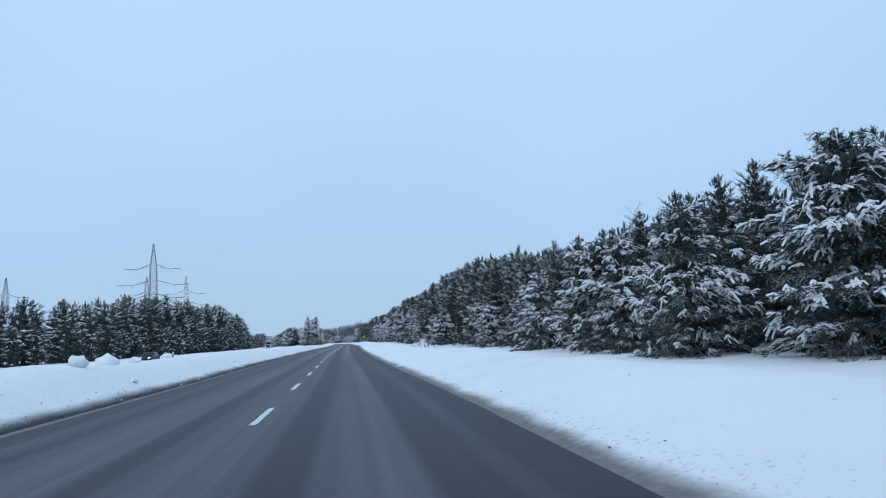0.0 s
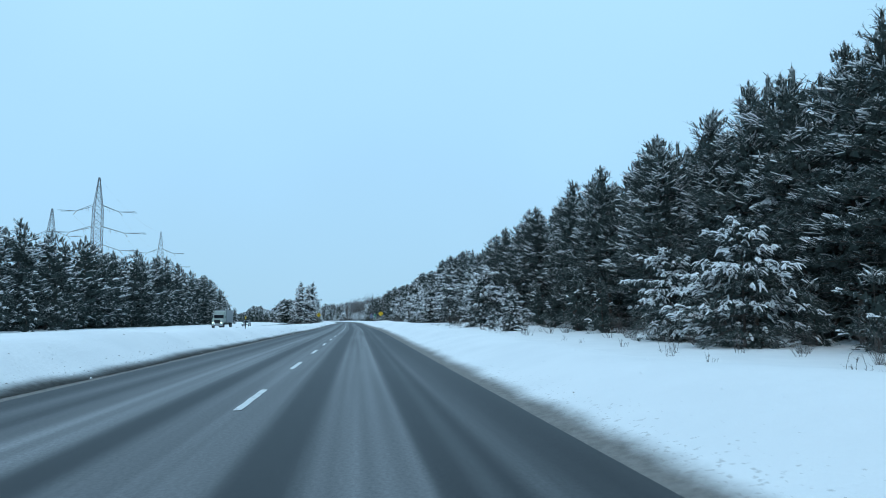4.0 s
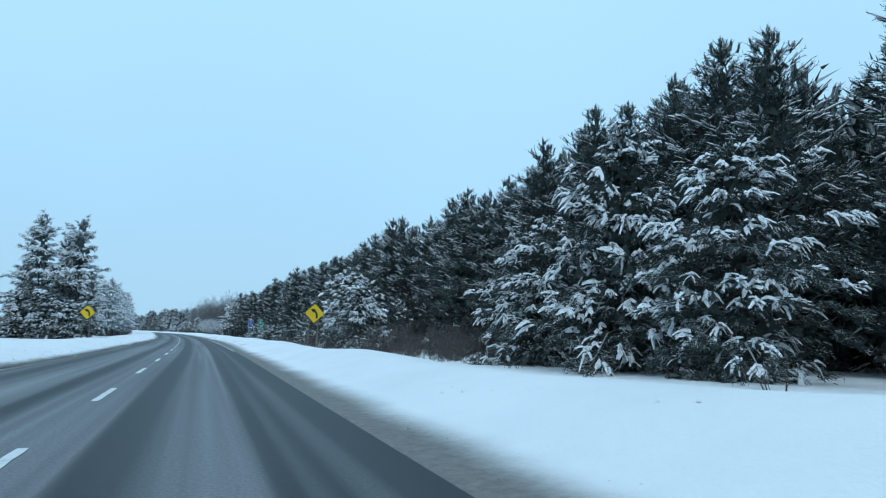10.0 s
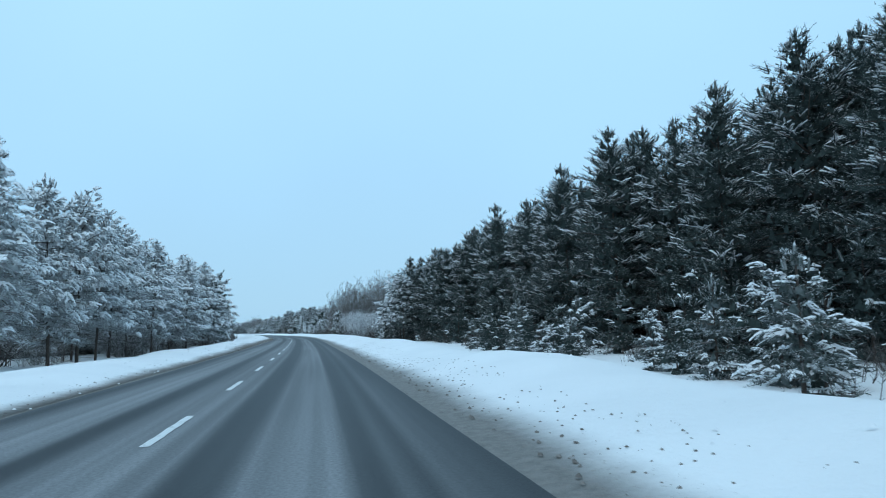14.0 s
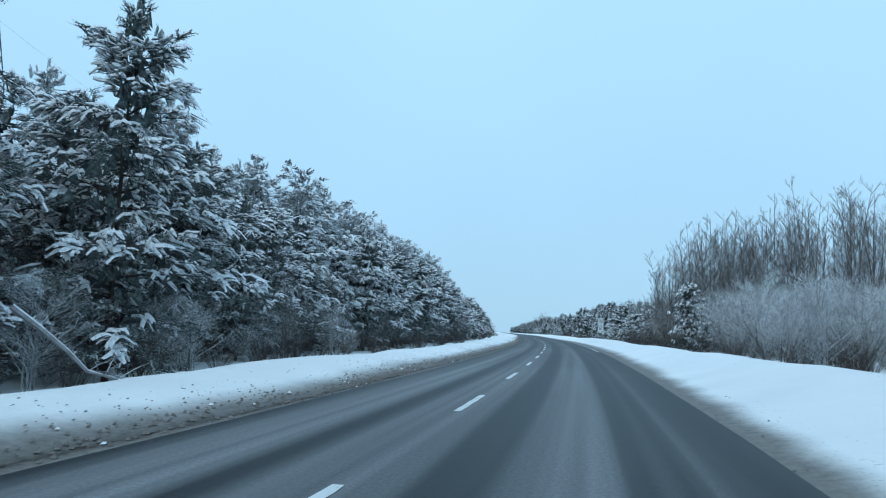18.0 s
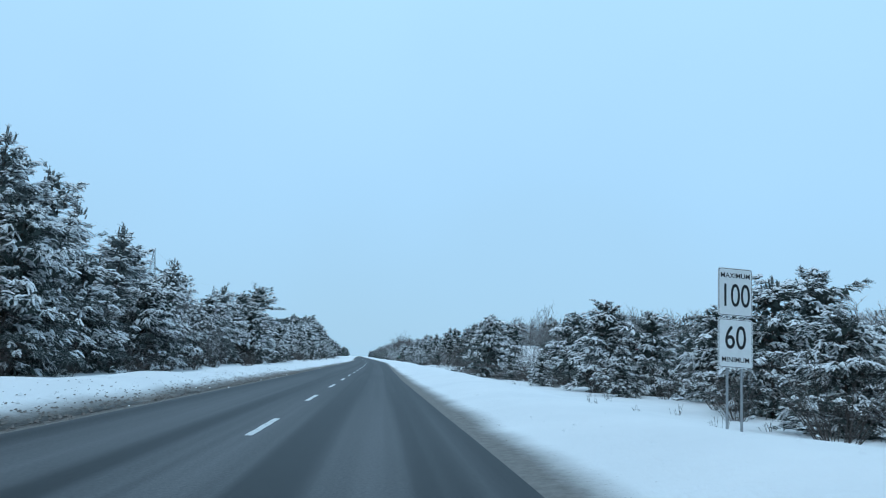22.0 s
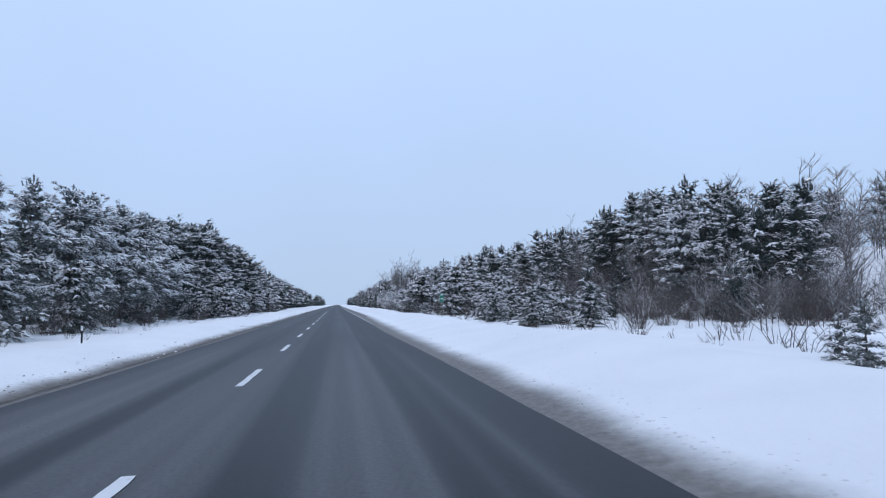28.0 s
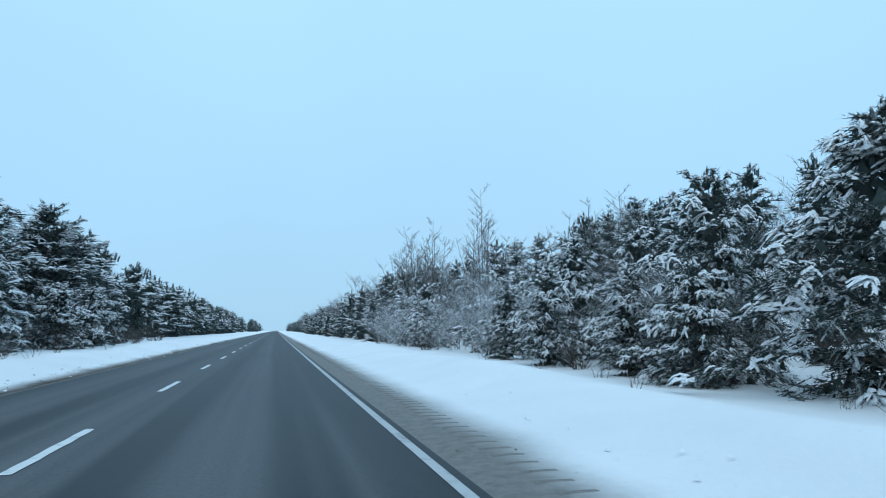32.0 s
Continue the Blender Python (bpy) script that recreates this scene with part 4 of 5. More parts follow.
for u in (38, 43, 48, 54, 60):
    belt("deep", -40, 522, 4.6, u, u + 3, WALL_R, wide=1.15, into=deep, low=.85)
belt("tall", 374, 490, 5.0, 24.5, 27.5, ((374, 16.5), (405, 16.5), (450, 17), (490, 15)))
belt("tall", 470, 500, 4.5, 20, 24, 13.5, 15.5, wide=1.1)
for s, u, h in ((489, 18.5, 10.5), (495, 19, 11.4), (500, 20.5, 12), (504, 19, 9.6), (508, 21, 10.4), (511, 19.5, 8), (515, 21.5, 8), (518, 20, 5.6), (506, 17.6, 6), (500, 17, 6.4)):
    plant("mixed", s, u, h + .6, wide=1.15)
wood("forest_depth", "dark rows of pines standing behind the forest edge", deep)
under = []
belt("low", 0, 310, 5.5, 24, 28, 3, 5.5, into=under)
belt("low", 338, 372, 4.2, 23.5, 28, 3.5, 6.5, into=under)
belt("low", 372, 522, 4.2, 19.5, 25, 3.0, 5.5, into=under)
belt("thicket", 20, 372, 5.0, 19.5, 26, 1.4, 2.8, into=under)
belt("thicket", 306, 372, 1.3, 15.5, 23, 1.8, 3.8, into=under)
belt("thicket", 372, 520, 4.0, 18.5, 22, 1.2, 2.6, into=under)
wood("forest_undergrowth", "dark low pines and leafless brush along the foot of the forest", under)
# young snowy pines in front of it
for s, u, h in ((38, 25, 10.5), (46, 21, 8.6), (57, 22, 8.2), (66, 24, 9.5), (78, 22, 7.2), (88, 25, 9), (95, 24, 6.0), (104, 22.5, 6.4), (109, 23, 5.2), (118, 24, 7), (148, 22, 7), (156, 22, 6),
                (186, 18.6, 4.4), (207, 19.6, 8.4), (229, 23.5, 8), (259, 18.8, 7.6), (264, 19.2, 8.8), (271, 19, 8), (277.5, 19, 9.0), (291, 18.8, 8.4),
                (298, 19.2, 10.8), (304, 18.4, 7.8), (309.5, 20.2, 8), (354, 19, 10), (342, 18, 7.6), (347, 19.5, 8), (361, 20, 8), (20, 24, 9), (10, 26, 11)):
    plant("edge", s, u, h)
plant("mixed", 247, 20.8, 11.8, pick=0, wide=1.15)
plant("mixed", 237, 24, 10.6, pick=1)
plant("edge", 766, 14.2, 3.5, pick=1, wide=.72)
plant("small", 768.5, 13.6, 1.6)
plant("small", 770.5, 14.6, 1.2)
for s, u, h in ((193, 17.8, 2.5), (398, 17, 3.2), (405, 19, 2.6), (412, 15.5, 2.2), (417, 18, 3.4), (423, 16, 2.4), (430, 18.5, 3.8), (437, 16.5, 2.6), (388, 18.5, 3.6), (393, 21, 4.5), (446, 20, 3.0), (381, 15.5, 2.0), (374, 17, 2.6)):
    plant("small", s, u, h)
for s, u, h in ((391.5, 12.3, 3.2), (398, 14.6, 3.1), (403, 15.2, 2.4), (410, 13.2, 2.0), (394.5, 14.2, 2.2)):
    plant("small", s, u, h, wide=.95)
for s, u, h in ((411, 15, 1.6), (401, 15, 2.1), (397, 15.4, 2.8), (393.5, 14.6, 2.4), (390, 17, 3), (416, 16, 2.6), (419, 15.6, 2.5), (427, 16, 2.4), (431, 16.4, 2.7), (405, 18, 3), (437, 18, 3.2), (385, 17.5, 3)):
    plant("low", s, u, h, wide=1.1)
# far side of the opposite carriageway
FAR_L = ((0, 9), (150, 12), (190, 14.5), (225, 18.5), (330, 20), (400, 19), (440, 15), (480, 11))
across_way = []
belt("back", -40, 478, 3.9, -59, -55, FAR_L, wide=1.1, into=across_way, low=.82)
belt("back", -40, 478, 7.0, -67, -62, FAR_L, wide=1.3, into=across_way)
belt("hill", -20, 460, 9.0, -54, -50, 5, 9, wide=.8, into=across_way)
wood("far_pine_forest", "dark pine forest dusted with snow beyond the opposite carriageway", across_way)
# the clump in the median
for s, u, h, k in ((366, -16.6, 15.4, 2), (368, -12.6, 15.2, 2), (371, -14.6, 14, 0), (369, -18.4, 10, 2), (364, -10.6, 8, 2)):
    plant("mixed", s, u, h, pick=k, wide=.86)
for s, u, h in ((362, -15, 5.5), (361, -12.5, 4.6), (365, -18.5, 5.5)):
    plant("edge", s, u, h)
# left-hand wood
WALL_L = ((412, 11.2), (455, 11.4), (472, 11.6), (485, 11.8), (500, 12.4), (513, 14), (576, 14.8), (600, 13.4), (635, 12.1), (660, 9.8), (690, 8.6), (705, 9))
left_deep = []
belt("laden", 412, 482, 4.2, -15.5, -12.0, WALL_L, wide=.95)
belt("mixed", 482, 505, 4.2, -15.5, -12.0, WALL_L, wide=.95)
belt("laden", 415, 600, 4.4, -21.5, -17.5, WALL_L)
belt("mixed", 600, 703, 4.4, -21.5, -17.5, WALL_L)
belt("hill", 440, 703, 3.8, -29, -24.5, WALL_L, wide=1.1, into=left_deep)
belt("mixed", 505, 545, 5.0, -17.0, -15.0, 9.5, 11)
belt("mixed", 545, 610, 5.5, -17.0, -15.0, ((505, 10), (560, 12), (610, 9.5)))
belt("edge", 610, 705, 6.0, -17.5, -14.5, 5.5, 8)
for s, u, h in ((721, -21.5, 13.8), (717, -24, 12), (727, -24, 12.5)):
    plant("round", s, u, h, wide=1.2)
ON_L = ((735, 7.2), (770, 8.8), (806, 11.6), (863, 15), (890, 17.6), (950, 15), (1030, 12.8), (1330, 12))
belt("mixed", 735, 850, 5.0, -24, -20, ON_L)
belt("back", 735, 1000, 5.0, -33, -27, ON_L, wide=1.1, into=left_deep)
belt("back", 1000, 1330, 7.0, -33, -27, ON_L, wide=1.3, into=left_deep)
belt("round", 850, 960, 5.0, -27, -22, ON_L, wide=1.1)
belt("hill", 960, 1330, 6.6, -27, -22, ON_L, wide=1.1, into=left_deep)
belt("edge", 745, 960, 7.5, -19.5, -15.5, 4.5, 8.5, skip=.25)
belt("thicket", 690, 980, 3.0, -19, -14.5, 1.6, 3.4, skip=.15)
belt("thicket", 415, 690, 3.6, -15.5, -11.5, 1.2, 2.8, skip=.2)
belt("frosty", 418, 530, 3.2, -16.5, -12.2, 1.8, 3.6, into=left_deep)
belt("bushy", 415, 690, 8.0, -17, -13, 4, 6.5, into=left_deep)
belt("low", 440, 700, 3.6, -24, -18, 2.6, 4.6, wide=1.2, into=left_deep)
belt("thicket", 440, 700, 2.2, -20, -13, 1.6, 3.0, into=left_deep)
wood("left_forest_depth", "rows of snow-dusted pines behind the roadside wood", left_deep)
# right: poplars, thicket, field, mixed wood
belt("bare", 556, 602, 1.3, 17, 23, ((548, 14), (566, 16.5), (580, 16.5), (592, 13), (602, 8)))
belt("bare", 546, 604, 1.5, 26, 36, ((546, 17), (575, 20.5), (604, 14)))
belt("bare", 556, 602, 1.8, 21, 31, ((556, 16), (580, 18.5), (602, 11)))
brushwood = []
belt("bare", 556, 604, 2.2, 38, 52, ((546, 18), (575, 20), (604, 16)), into=brushwood)
belt("frosty", 528, 566, 1.3, 15.5, 21, 4.6, 7.2, into=brushwood)
belt("frosty", 530, 600, 1.8, 21, 28, 5.0, 7.5, into=brushwood)
belt("bushy", 562, 606, 2.0, 15, 22, 4, 7, into=brushwood)
belt("thicket", 526, 614, 1.0, 13.5, 22, 1.8, 4, into=brushwood)
belt("far_bare", 530, 608, 1.6, 24, 44, 5, 9, into=brushwood)
wood("brushwood", "dense frosty leafless brush round the feet of the poplars", brushwood)
plant("edge", 554, 14.4, 7.4, pick=1, wide=.72)
plant("edge", 549, 14.8, 3.4, pick=0, wide=.8)
plant("edge", 671, 15.1, 7.4, pick=0, wide=1.02)
for s, u, h in ((620, 19.5, 6.2), (624, 24.5, 7.4), (629, 22, 5.5), (642, 19.5, 7.0), (640, 22.5, 6.2), (655, 20.5, 7.0), (660, 22, 6.4), (633, 17.5, 3.2), (664, 16.5, 3.2), (648, 16, 2.8), (612, 17, 4)):
    plant("edge", s, u, h, wide=1.25)
for s, u, h in ((672, 22.3, 10), (673.5, 23.4, 8.4), (666, 27, 8.6), (680, 30, 7.0)):
    plant("vase", s, u, h)
behind = []
belt("bushy", 612, 700, 3.0, 24, 46, 3, 5, into=behind)
belt("thicket", 612, 712, 1.0, 16, 34, 1.6, 3.2, into=behind)
belt("thicket", 655, 700, 1.2, 14, 20, 1.2, 2.4, into=behind)
wood("field_brush", "low dark leafless brush in the snowy field", behind)
hill = []
belt("far_bare", 606, 690, 2.6, 46, 66, 4.5, 7, 1.2, into=hill)
belt("hill", 606, 700, 7.0, 40, 62, 4.5, 9.5, skip=.2, into=hill)
belt("far_bare", 680, 812, 1.1, 52, 78, 2.4, 3.8, 1.5, into=hill)
belt("hill", 680, 750, 7.0, 62, 78, 6, 11, skip=.2, into=hill)
belt("far_bare", 690, 812, 1.6, 82, 96, 10, 13, 1.3, into=hill)
belt("far_bare", 680, 980, 2.5, 84, 108, 11, 15, 1.2, into=hill)
belt("far_bare", 640, 980, 3.4, 106, 140, 14, 18, 1.3, into=hill)
belt("hill", 680, 980, 6.0, 84, 112, 11, 15, into=hill)
belt("far_bare", 806, 980, 2.8, 46, 80, 5, 9, 1.2, into=hill)
belt("far_bare", 812, 985, 3.6, 56, 90, 9, 12, 1.2, into=hill)
belt("hill", 806, 985, 4.5, 42, 66, 8, 12, into=hill)
belt("far_bare", 806, 985, 2.8, 26, 46, 4, 7, into=hill)
belt("low", 800, 985, 3.4, 24, 44, 3, 5, into=hill)
belt("far_bare", 786, 985, 1.5, 22, 44, 2.4, 4.0, 1.4, into=hill)
belt("far_bare", 765, 830, 1.3, 38, 68, 3.2, 5.5, 1.4, into=hill)
belt("thicket", 790, 870, .7, 29, 40, 2.2, 4.2, wide=1.2, into=hill)
belt("thicket", 800, 870, .8, 36, 48, 3.0, 5.0, wide=1.2, into=hill)
wood("hill_woods", "brown leafless wood with scattered snowy pines on the rising ground", hill)
for s, u, h in ((838, 43.4, 12), (834, 45.4, 11.5), (846, 45.7, 12), (848, 49.5, 11.5), (842, 47, 11), (830, 49, 11.5), (824, 52, 11), (851, 43, 10.5), (864, 40.9, 8), (823, 40, 11.4), (818, 43, 11), (828, 42, 11.5), (812, 46, 10.5), (845, 24, 8.6), (861, 33, 8.4),
                (852, 34, 8.8), (875, 24.5, 5.8), (886, 33, 7.4), (857, 27, 8.2), (868, 29, 6.6), (904, 31.4, 10), (917, 33.6, 11.4), (906, 27.5, 9.4), (937, 29.3, 11), (946, 33, 11.5), (958, 30, 12), (968, 27, 12), (930, 38, 11), (872, 36, 7.4), (880, 29, 6.8),
                (888, 26, 7), (894, 33, 10), (899, 24, 8.0), (911, 26, 9.2), (925, 28, 10.5)):
    plant(("round", "mixed", "round")[int(s) % 3], s, u, h, wide=1.0 if s < 880 else .86)
for s, u, h in ((924, 21.2, 15.8), (916, 30, 12.5), (832, 41, 11.5), (867, 44, 12), (912, 24, 11), (932, 23, 12), (928, 22.5, 13), (920, 24, 10), (941, 21, 11), (950, 22, 11.5), (936, 18.5, 14), (939, 20, 15), (943, 18.8, 14), (947, 20.5, 15.5), (952, 19.4, 15), (956, 21, 15.5), (961, 19.6, 15), (966, 21, 15)):
    plant("bare", s, u, h, wide=1.3)
for s, u, h in ((799, 15, 2.8), (802, 16.5, 3.4), (796, 18, 3), (806, 19, 3.4), (812, 15.5, 2.8), (816, 18, 3.4), (821, 17, 3.6), (830, 21, 5), (838, 22, 5.5), (845, 18, 6.9),
                (853, 26, 6.4), (863, 25, 6), (871, 24, 5.6), (879, 18, 7.7), (886, 18, 7.7), (884, 15.5, 4), (889, 16, 4.2), (893, 19, 6.5), (897, 16, 5), (903, 16, 4.4), (902, 20, 7), (915, 20, 7), (928, 17, 6.2), (935, 18, 6), (942, 19, 7), (948, 19, 7)):
    plant("edge", s, u, h, wide=1.12 if s < 880 else .92)
belt("shrub", 808, 850, 1.1, 14.6, 21, .8, 1.6)
for s, u, h in ((866, 44, 10.5), (852, 36, 9), (934, 24, 15.4), (893, 23, 9), (898, 21, 10), (905, 22.5, 10.5), (918, 21, 10), (84, 35.5, 16.4), (74, 30, 13.6)):
    plant("bare", s, u, h, wide=1.5)
plant("small", 853, 14, 2.0)
plant("small", 857, 15.5, 1.6)
belt("shrub", 850, 875, 1.6, 13.6, 19, .9, 1.8)
on = []
belt("hill", 955, 1330, 7.0, 20, 27, 9, 12, into=on)
belt("far_bare", 955, 1330, 4.5, 20, 30, 10, 14, 1.2, into=on)
belt("back", 955, 1330, 8.0, 30, 36, 9, 13, 1.4, into=on)
belt("hill", 960, 1200, 8.0, 16.5, 20, 5, 7, into=on)
belt("back", 1330, 2100, 20.0, -45, -22, 12, 15, 1.5, into=on)
belt("back", 1330, 2100, 20.0, 22, 45, 10, 14, 1.5, into=on)
wood("woods_ahead", "mixed snowy wood lining the road in the distance", on)
belt("thicket", 790, 960, 2.4, 15, 34, 1.6, 3.4)
belt("frosty", 884, 960, 3.4, 15.5, 20, 3.4, 6.0)
# stalks and shrubs in the snow
belt("shrub", 682, 806, 1.4, 13.8, 23, .8, 1.6)
scrub = []
belt("shrub", 690, 806, 1.0, 22, 46, 1.2, 2.2, into=scrub)
belt("weed", 610, 900, 3.0, 11.5, 15.5, .5, 1.0)
belt("weed", 120, 440, 4.5, 12.5, 17, .5, 1.1)
belt("shrub", 120, 440, 5.0, 15, 22, .9, 1.8)
belt("shrub", 210, 226, .8, 17, 22, .7, 1.6)
belt("shrub", 306, 345, .9, 13.2, 16, .8, 1.7)
belt("shrub", 345, 376, .55, 12.4, 15, 1.0, 2.0)
belt("shrub", 690, 930, 3.2, -15, -11, .7, 1.4, into=scrub)
wood("field_scrub", "brown leafless scrub scattered over the snow", scrub)
for models, h0 in MODELS.values():
    for ob in models:
        for o in (*ob.children_recursive, ob):
            bpy.data.objects.remove(o)


# ---- signs, pylons, vehicles, small things ----
def sign_post(parent, x, h, r=.04, wood_post=False):
    if wood_post:
        return part("post", box(.09, .09, h + .6, (x, .06, (h - .6) / 2), .008), WOOD, parent)
    return part("post", rod((x, .05, -.6), (x, .05, h), r, sides=8), GREY_STEEL, parent)


def diamond(side, r):
    """A diamond on its corner with rounded corners."""
    pts = rounded(side, side, r)
    c = math.cos(radians(45))
    return [(x * c - z * c, x * c + z * c) for x, z in pts]


def curve_sign(s, u, zc, label):
    p = stand(s, u)
    e = empty("curve_warning_sign", pose(p.x, p.y, p.z, 0, 2.0, heading(s) - 4), label, "road sign", "curve warning signs")
    z = zc - p.z
    sign_post(e, -.38, z - .15, wood_post=True)
    sign_post(e, .38, z - .15, wood_post=True)
    bm = slab([(x, zz + z) for x, zz in diamond(1.2, .07)], .012)
    part("panel", bm, BLACK, e, "black-edged sign panel")
    part("face", slab([(x, zz + z) for x, zz in diamond(1.15, .06)], .004, y=-.0095), YELLOW, e, "bright yellow sheet")
    # arrow that bends to the left
    w, bm = .075, bmesh.new()
    mid = [(.20, -.42), (.20, -.22), (.185, -.08), (.14, .05), (.06, .15), (-.04, .225)]
    left, right = [], []
    for i, q in enumerate(mid):
        a, b = mid[max(i - 1, 0)], mid[min(i + 1, len(mid) - 1)]
        t = Vector((b[0] - a[0], b[1] - a[1])).normalized()
        left.append((q[0] - t.y * w, q[1] + t.x * w))
        right.append((q[0] + t.y * w, q[1] - t.x * w))
    outline = [(x, zz + z) for x, zz in right + list(reversed(left))]
    slab(outline, .004, bm, y=-.0145)
    slab([(x, zz + z) for x, zz in ((-.36, .33), (-.10, .02), (-.02, .16), (.06, .36))], .004, bm, y=-.0145)
    part("arrow", bm, BLACK, e, "black arrow bending left")
    for x, zz in ((-.30, .30), (.30, .30), (-.30, -.30), (.30, -.30)):
        part("bolt", rod((x * .9, -.02, z + zz * .9), (x * .9, .0, z + zz * .9), .014), GREY_STEEL, e)
    return e


curve_sign(328.8, 10.6, 3.1, "yellow diamond curve sign on two wooden posts in the snow")
curve_sign(358, -10.1, 3.1, "yellow diamond curve sign on wooden posts before the median pines")
p = stand(328.4, 9.9)
mark = empty("distance_marker", pose(p.x, p.y, p.z, 0, 0, heading(328)), "small white marker plate on a thin steel post", "road sign")
part("post", rod((0, .02, -.5), (0, .02, 1.15), .025), GREY_STEEL, mark)
part("plate", slab(rounded(.14, .26, .02, 0, 1.0), .006), WHITE, mark)


def route_sign(s, u, base_z, number, shield, top_bar, label):
    p = stand(s, u)
    e = empty("route_sign", pose(p.x, p.y, p.z, 0, -4, heading(s) + 1), label, "road sign", "route signs")
    z0 = base_z - p.z
    sheet = BLUE if shield else GREEN
    part("post", rod((0, .05, -.6), (0, .05, z0 + 1.5), .04, sides=8), WOOD, e)
    z = z0 + 1.30
    if shield:
        out = [(-.40, .52), (.40, .52), (.39, .15), (.40, -.10), (.35, -.30), (.22, -.44), (0, -.53), (-.22, -.44), (-.35, -.30), (-.40, -.10), (-.39, .15)]
    else:
        out = [(-.38, .50), (.38, .50), (.38, -.46), (.05, -.46), (0, -.53), (-.05, -.46), (-.38, -.46)]
    part("panel", slab([(x, q + z) for x, q in out], .012), WHITE, e, "white-edged shield" if shield else "white-edged route panel")
    part("face", slab([(x * .94, (q - .0) * .95 + z) for x, q in out], .004, y=-.0095), sheet, e, "blue shield face" if shield else "green route face")
    part("header", slab([(x, q + z) for x, q in ((-.36, .24), (.36, .24), (.36, .47), (-.36, .47))], .003, y=-.014), top_bar, e, "red header band" if shield else "green header band")
    if shield:
        part("pictogram", slab([(x, q + z) for x, q in ((-.22, .27), (.24, .27), (.08, .42), (-.02, .33), (-.12, .40))], .003, y=-.018), WHITE, e, "white motorway pictogram")
        part("emblem", slab([(x, q + z) for x, q in ((-.06, -.36), (.07, -.36), (.08, -.28), (-.02, -.24))], .003, y=-.0145), WHITE, e)
    else:
        for x in (-.2, 0, .2):
            part("emblem", slab([(x + a, b + z) for a, b in ((-.05, .31), (.05, .31), (.03, .41), (-.03, .41))], .003, y=-.018), WHITE, e, "white emblem")
    part("divider", slab([(x, q + z) for x, q in ((-.37, .20), (.37, .20), (.37, .225), (-.37, .225))], .003, y=-.0145), WHITE, e)
    lettering(number, .52, 0, z - .05, -.016, WHITE, e, stretch=.78)
    part("direction_panel", slab(rounded(.80, .52, .04, 0, z0 + .38), .012), WHITE, e, "white-edged plate")
    part("direction_face", slab(rounded(.76, .48, .03, 0, z0 + .38), .004, y=-.0095), sheet, e)
    lettering("NORD", .30, 0, z0 + .37, -.015, WHITE, e, stretch=.78)
    return e


route_sign(381.6, 10.5, 1.75, "31", True, RED, "blue motorway shield 31 NORD on a post in the snow")
route_sign(380.6, 11.9, 1.68, "131", False, GREEN, "green route sign 131 NORD on a post in the snow")


def speed_sign(s, u, z_low):
    p = stand(s, u)
    e = empty("speed_limit_sign", pose(p.x, p.y, p.z, 0, 1.2, heading(s) + 2), "white maximum 100 and minimum 60 speed signs on one post", "road sign")
    z0 = z_low - p.z
    part("post", rod((-.2, .05, -.6), (-.2, .05, z0 + 2.5), .035, sides=8), GREY_STEEL, e)
    part("post", rod((.2, .05, -.6), (.2, .05, z0 + 2.5), .035, sides=8), GREY_STEEL, e)
    for zc, big, small, up in ((z0 + 2.0, "100", "MAXIMUM", 1), (z0 + .65, "60", "MINIMUM", -1)):
        panel = part("panel", slab(rounded(.97, 1.28, .07, 0, zc), .012), WHITE, e, "white speed panel")
        part("border", slab(rounded(.93, 1.24, .06, 0, zc), .003, y=-.0085), BLACK, e, "thin black border")
        part("face", slab(rounded(.905, 1.215, .05, 0, zc), .003, y=-.0125), WHITE, e)
        lettering(big, .86, 0, zc - .12 * up, -.016, BLACK, e, stretch=.66 if big == "100" else .72)
        lettering(small, .19, 0, zc + .43 * up, -.016, BLACK, e, stretch=.95)
    return e


speed_sign(608.3, 11.2, 1.55)

p = stand(819.5, 12.0)
km = empty("kilometre_sign", pose(p.x, p.y, p.z, 0, 0, heading(820)), "small green kilometre sign on a timber post", "road sign")
part("post", box(.09, .09, 3.1, (0, .06, .95), .008), WOOD, km)
part("panel", slab(rounded(.42, .85, .04, 0, 2.15), .012), WHITE, km)
part("face", slab(rounded(.39, .82, .03, 0, 2.15), .004, y=-.0095), GREEN, km, "green face")
for zz in (2.38, 2.0):
    part("writing_bar", slab(((-.11, zz), (.11, zz), (.11, zz + .12), (-.11, zz + .12)), .003, y=-.0145), WHITE, km)


def snow_stake(s, u, h, cap):
    p = stand(s, u)
    e = empty("snow_stake", pose(p.x, p.y, p.z, random.Random(int(s)).uniform(-4, 4), 0, heading(s)), "thin dark snow stake standing in the bank", "marker post", "snow stakes")
    part("rod", rod((0, 0, -.5), (0, 0, h), .035), BLACK, e)
    part("reflector", rod((0, 0, h - .35), (0, 0, h - .15), .045), cap, e, "reflective band")


for s, u, h, cap in ((165.8, -6.4, 1.0, YELLOW), (171.4, -9.8, .8, WHITE), (225.4, -9.2, .8, WHITE), (105.6, -9.4, .7, WHITE), (55, -9, .7, WHITE), (709, -8.0, 1.0, WHITE), (716.6, 8.6, 1.0, WHITE), (785, -9, .9, WHITE), (290, -9.2, .8, WHITE)):
    snow_stake(s, u, h, cap)


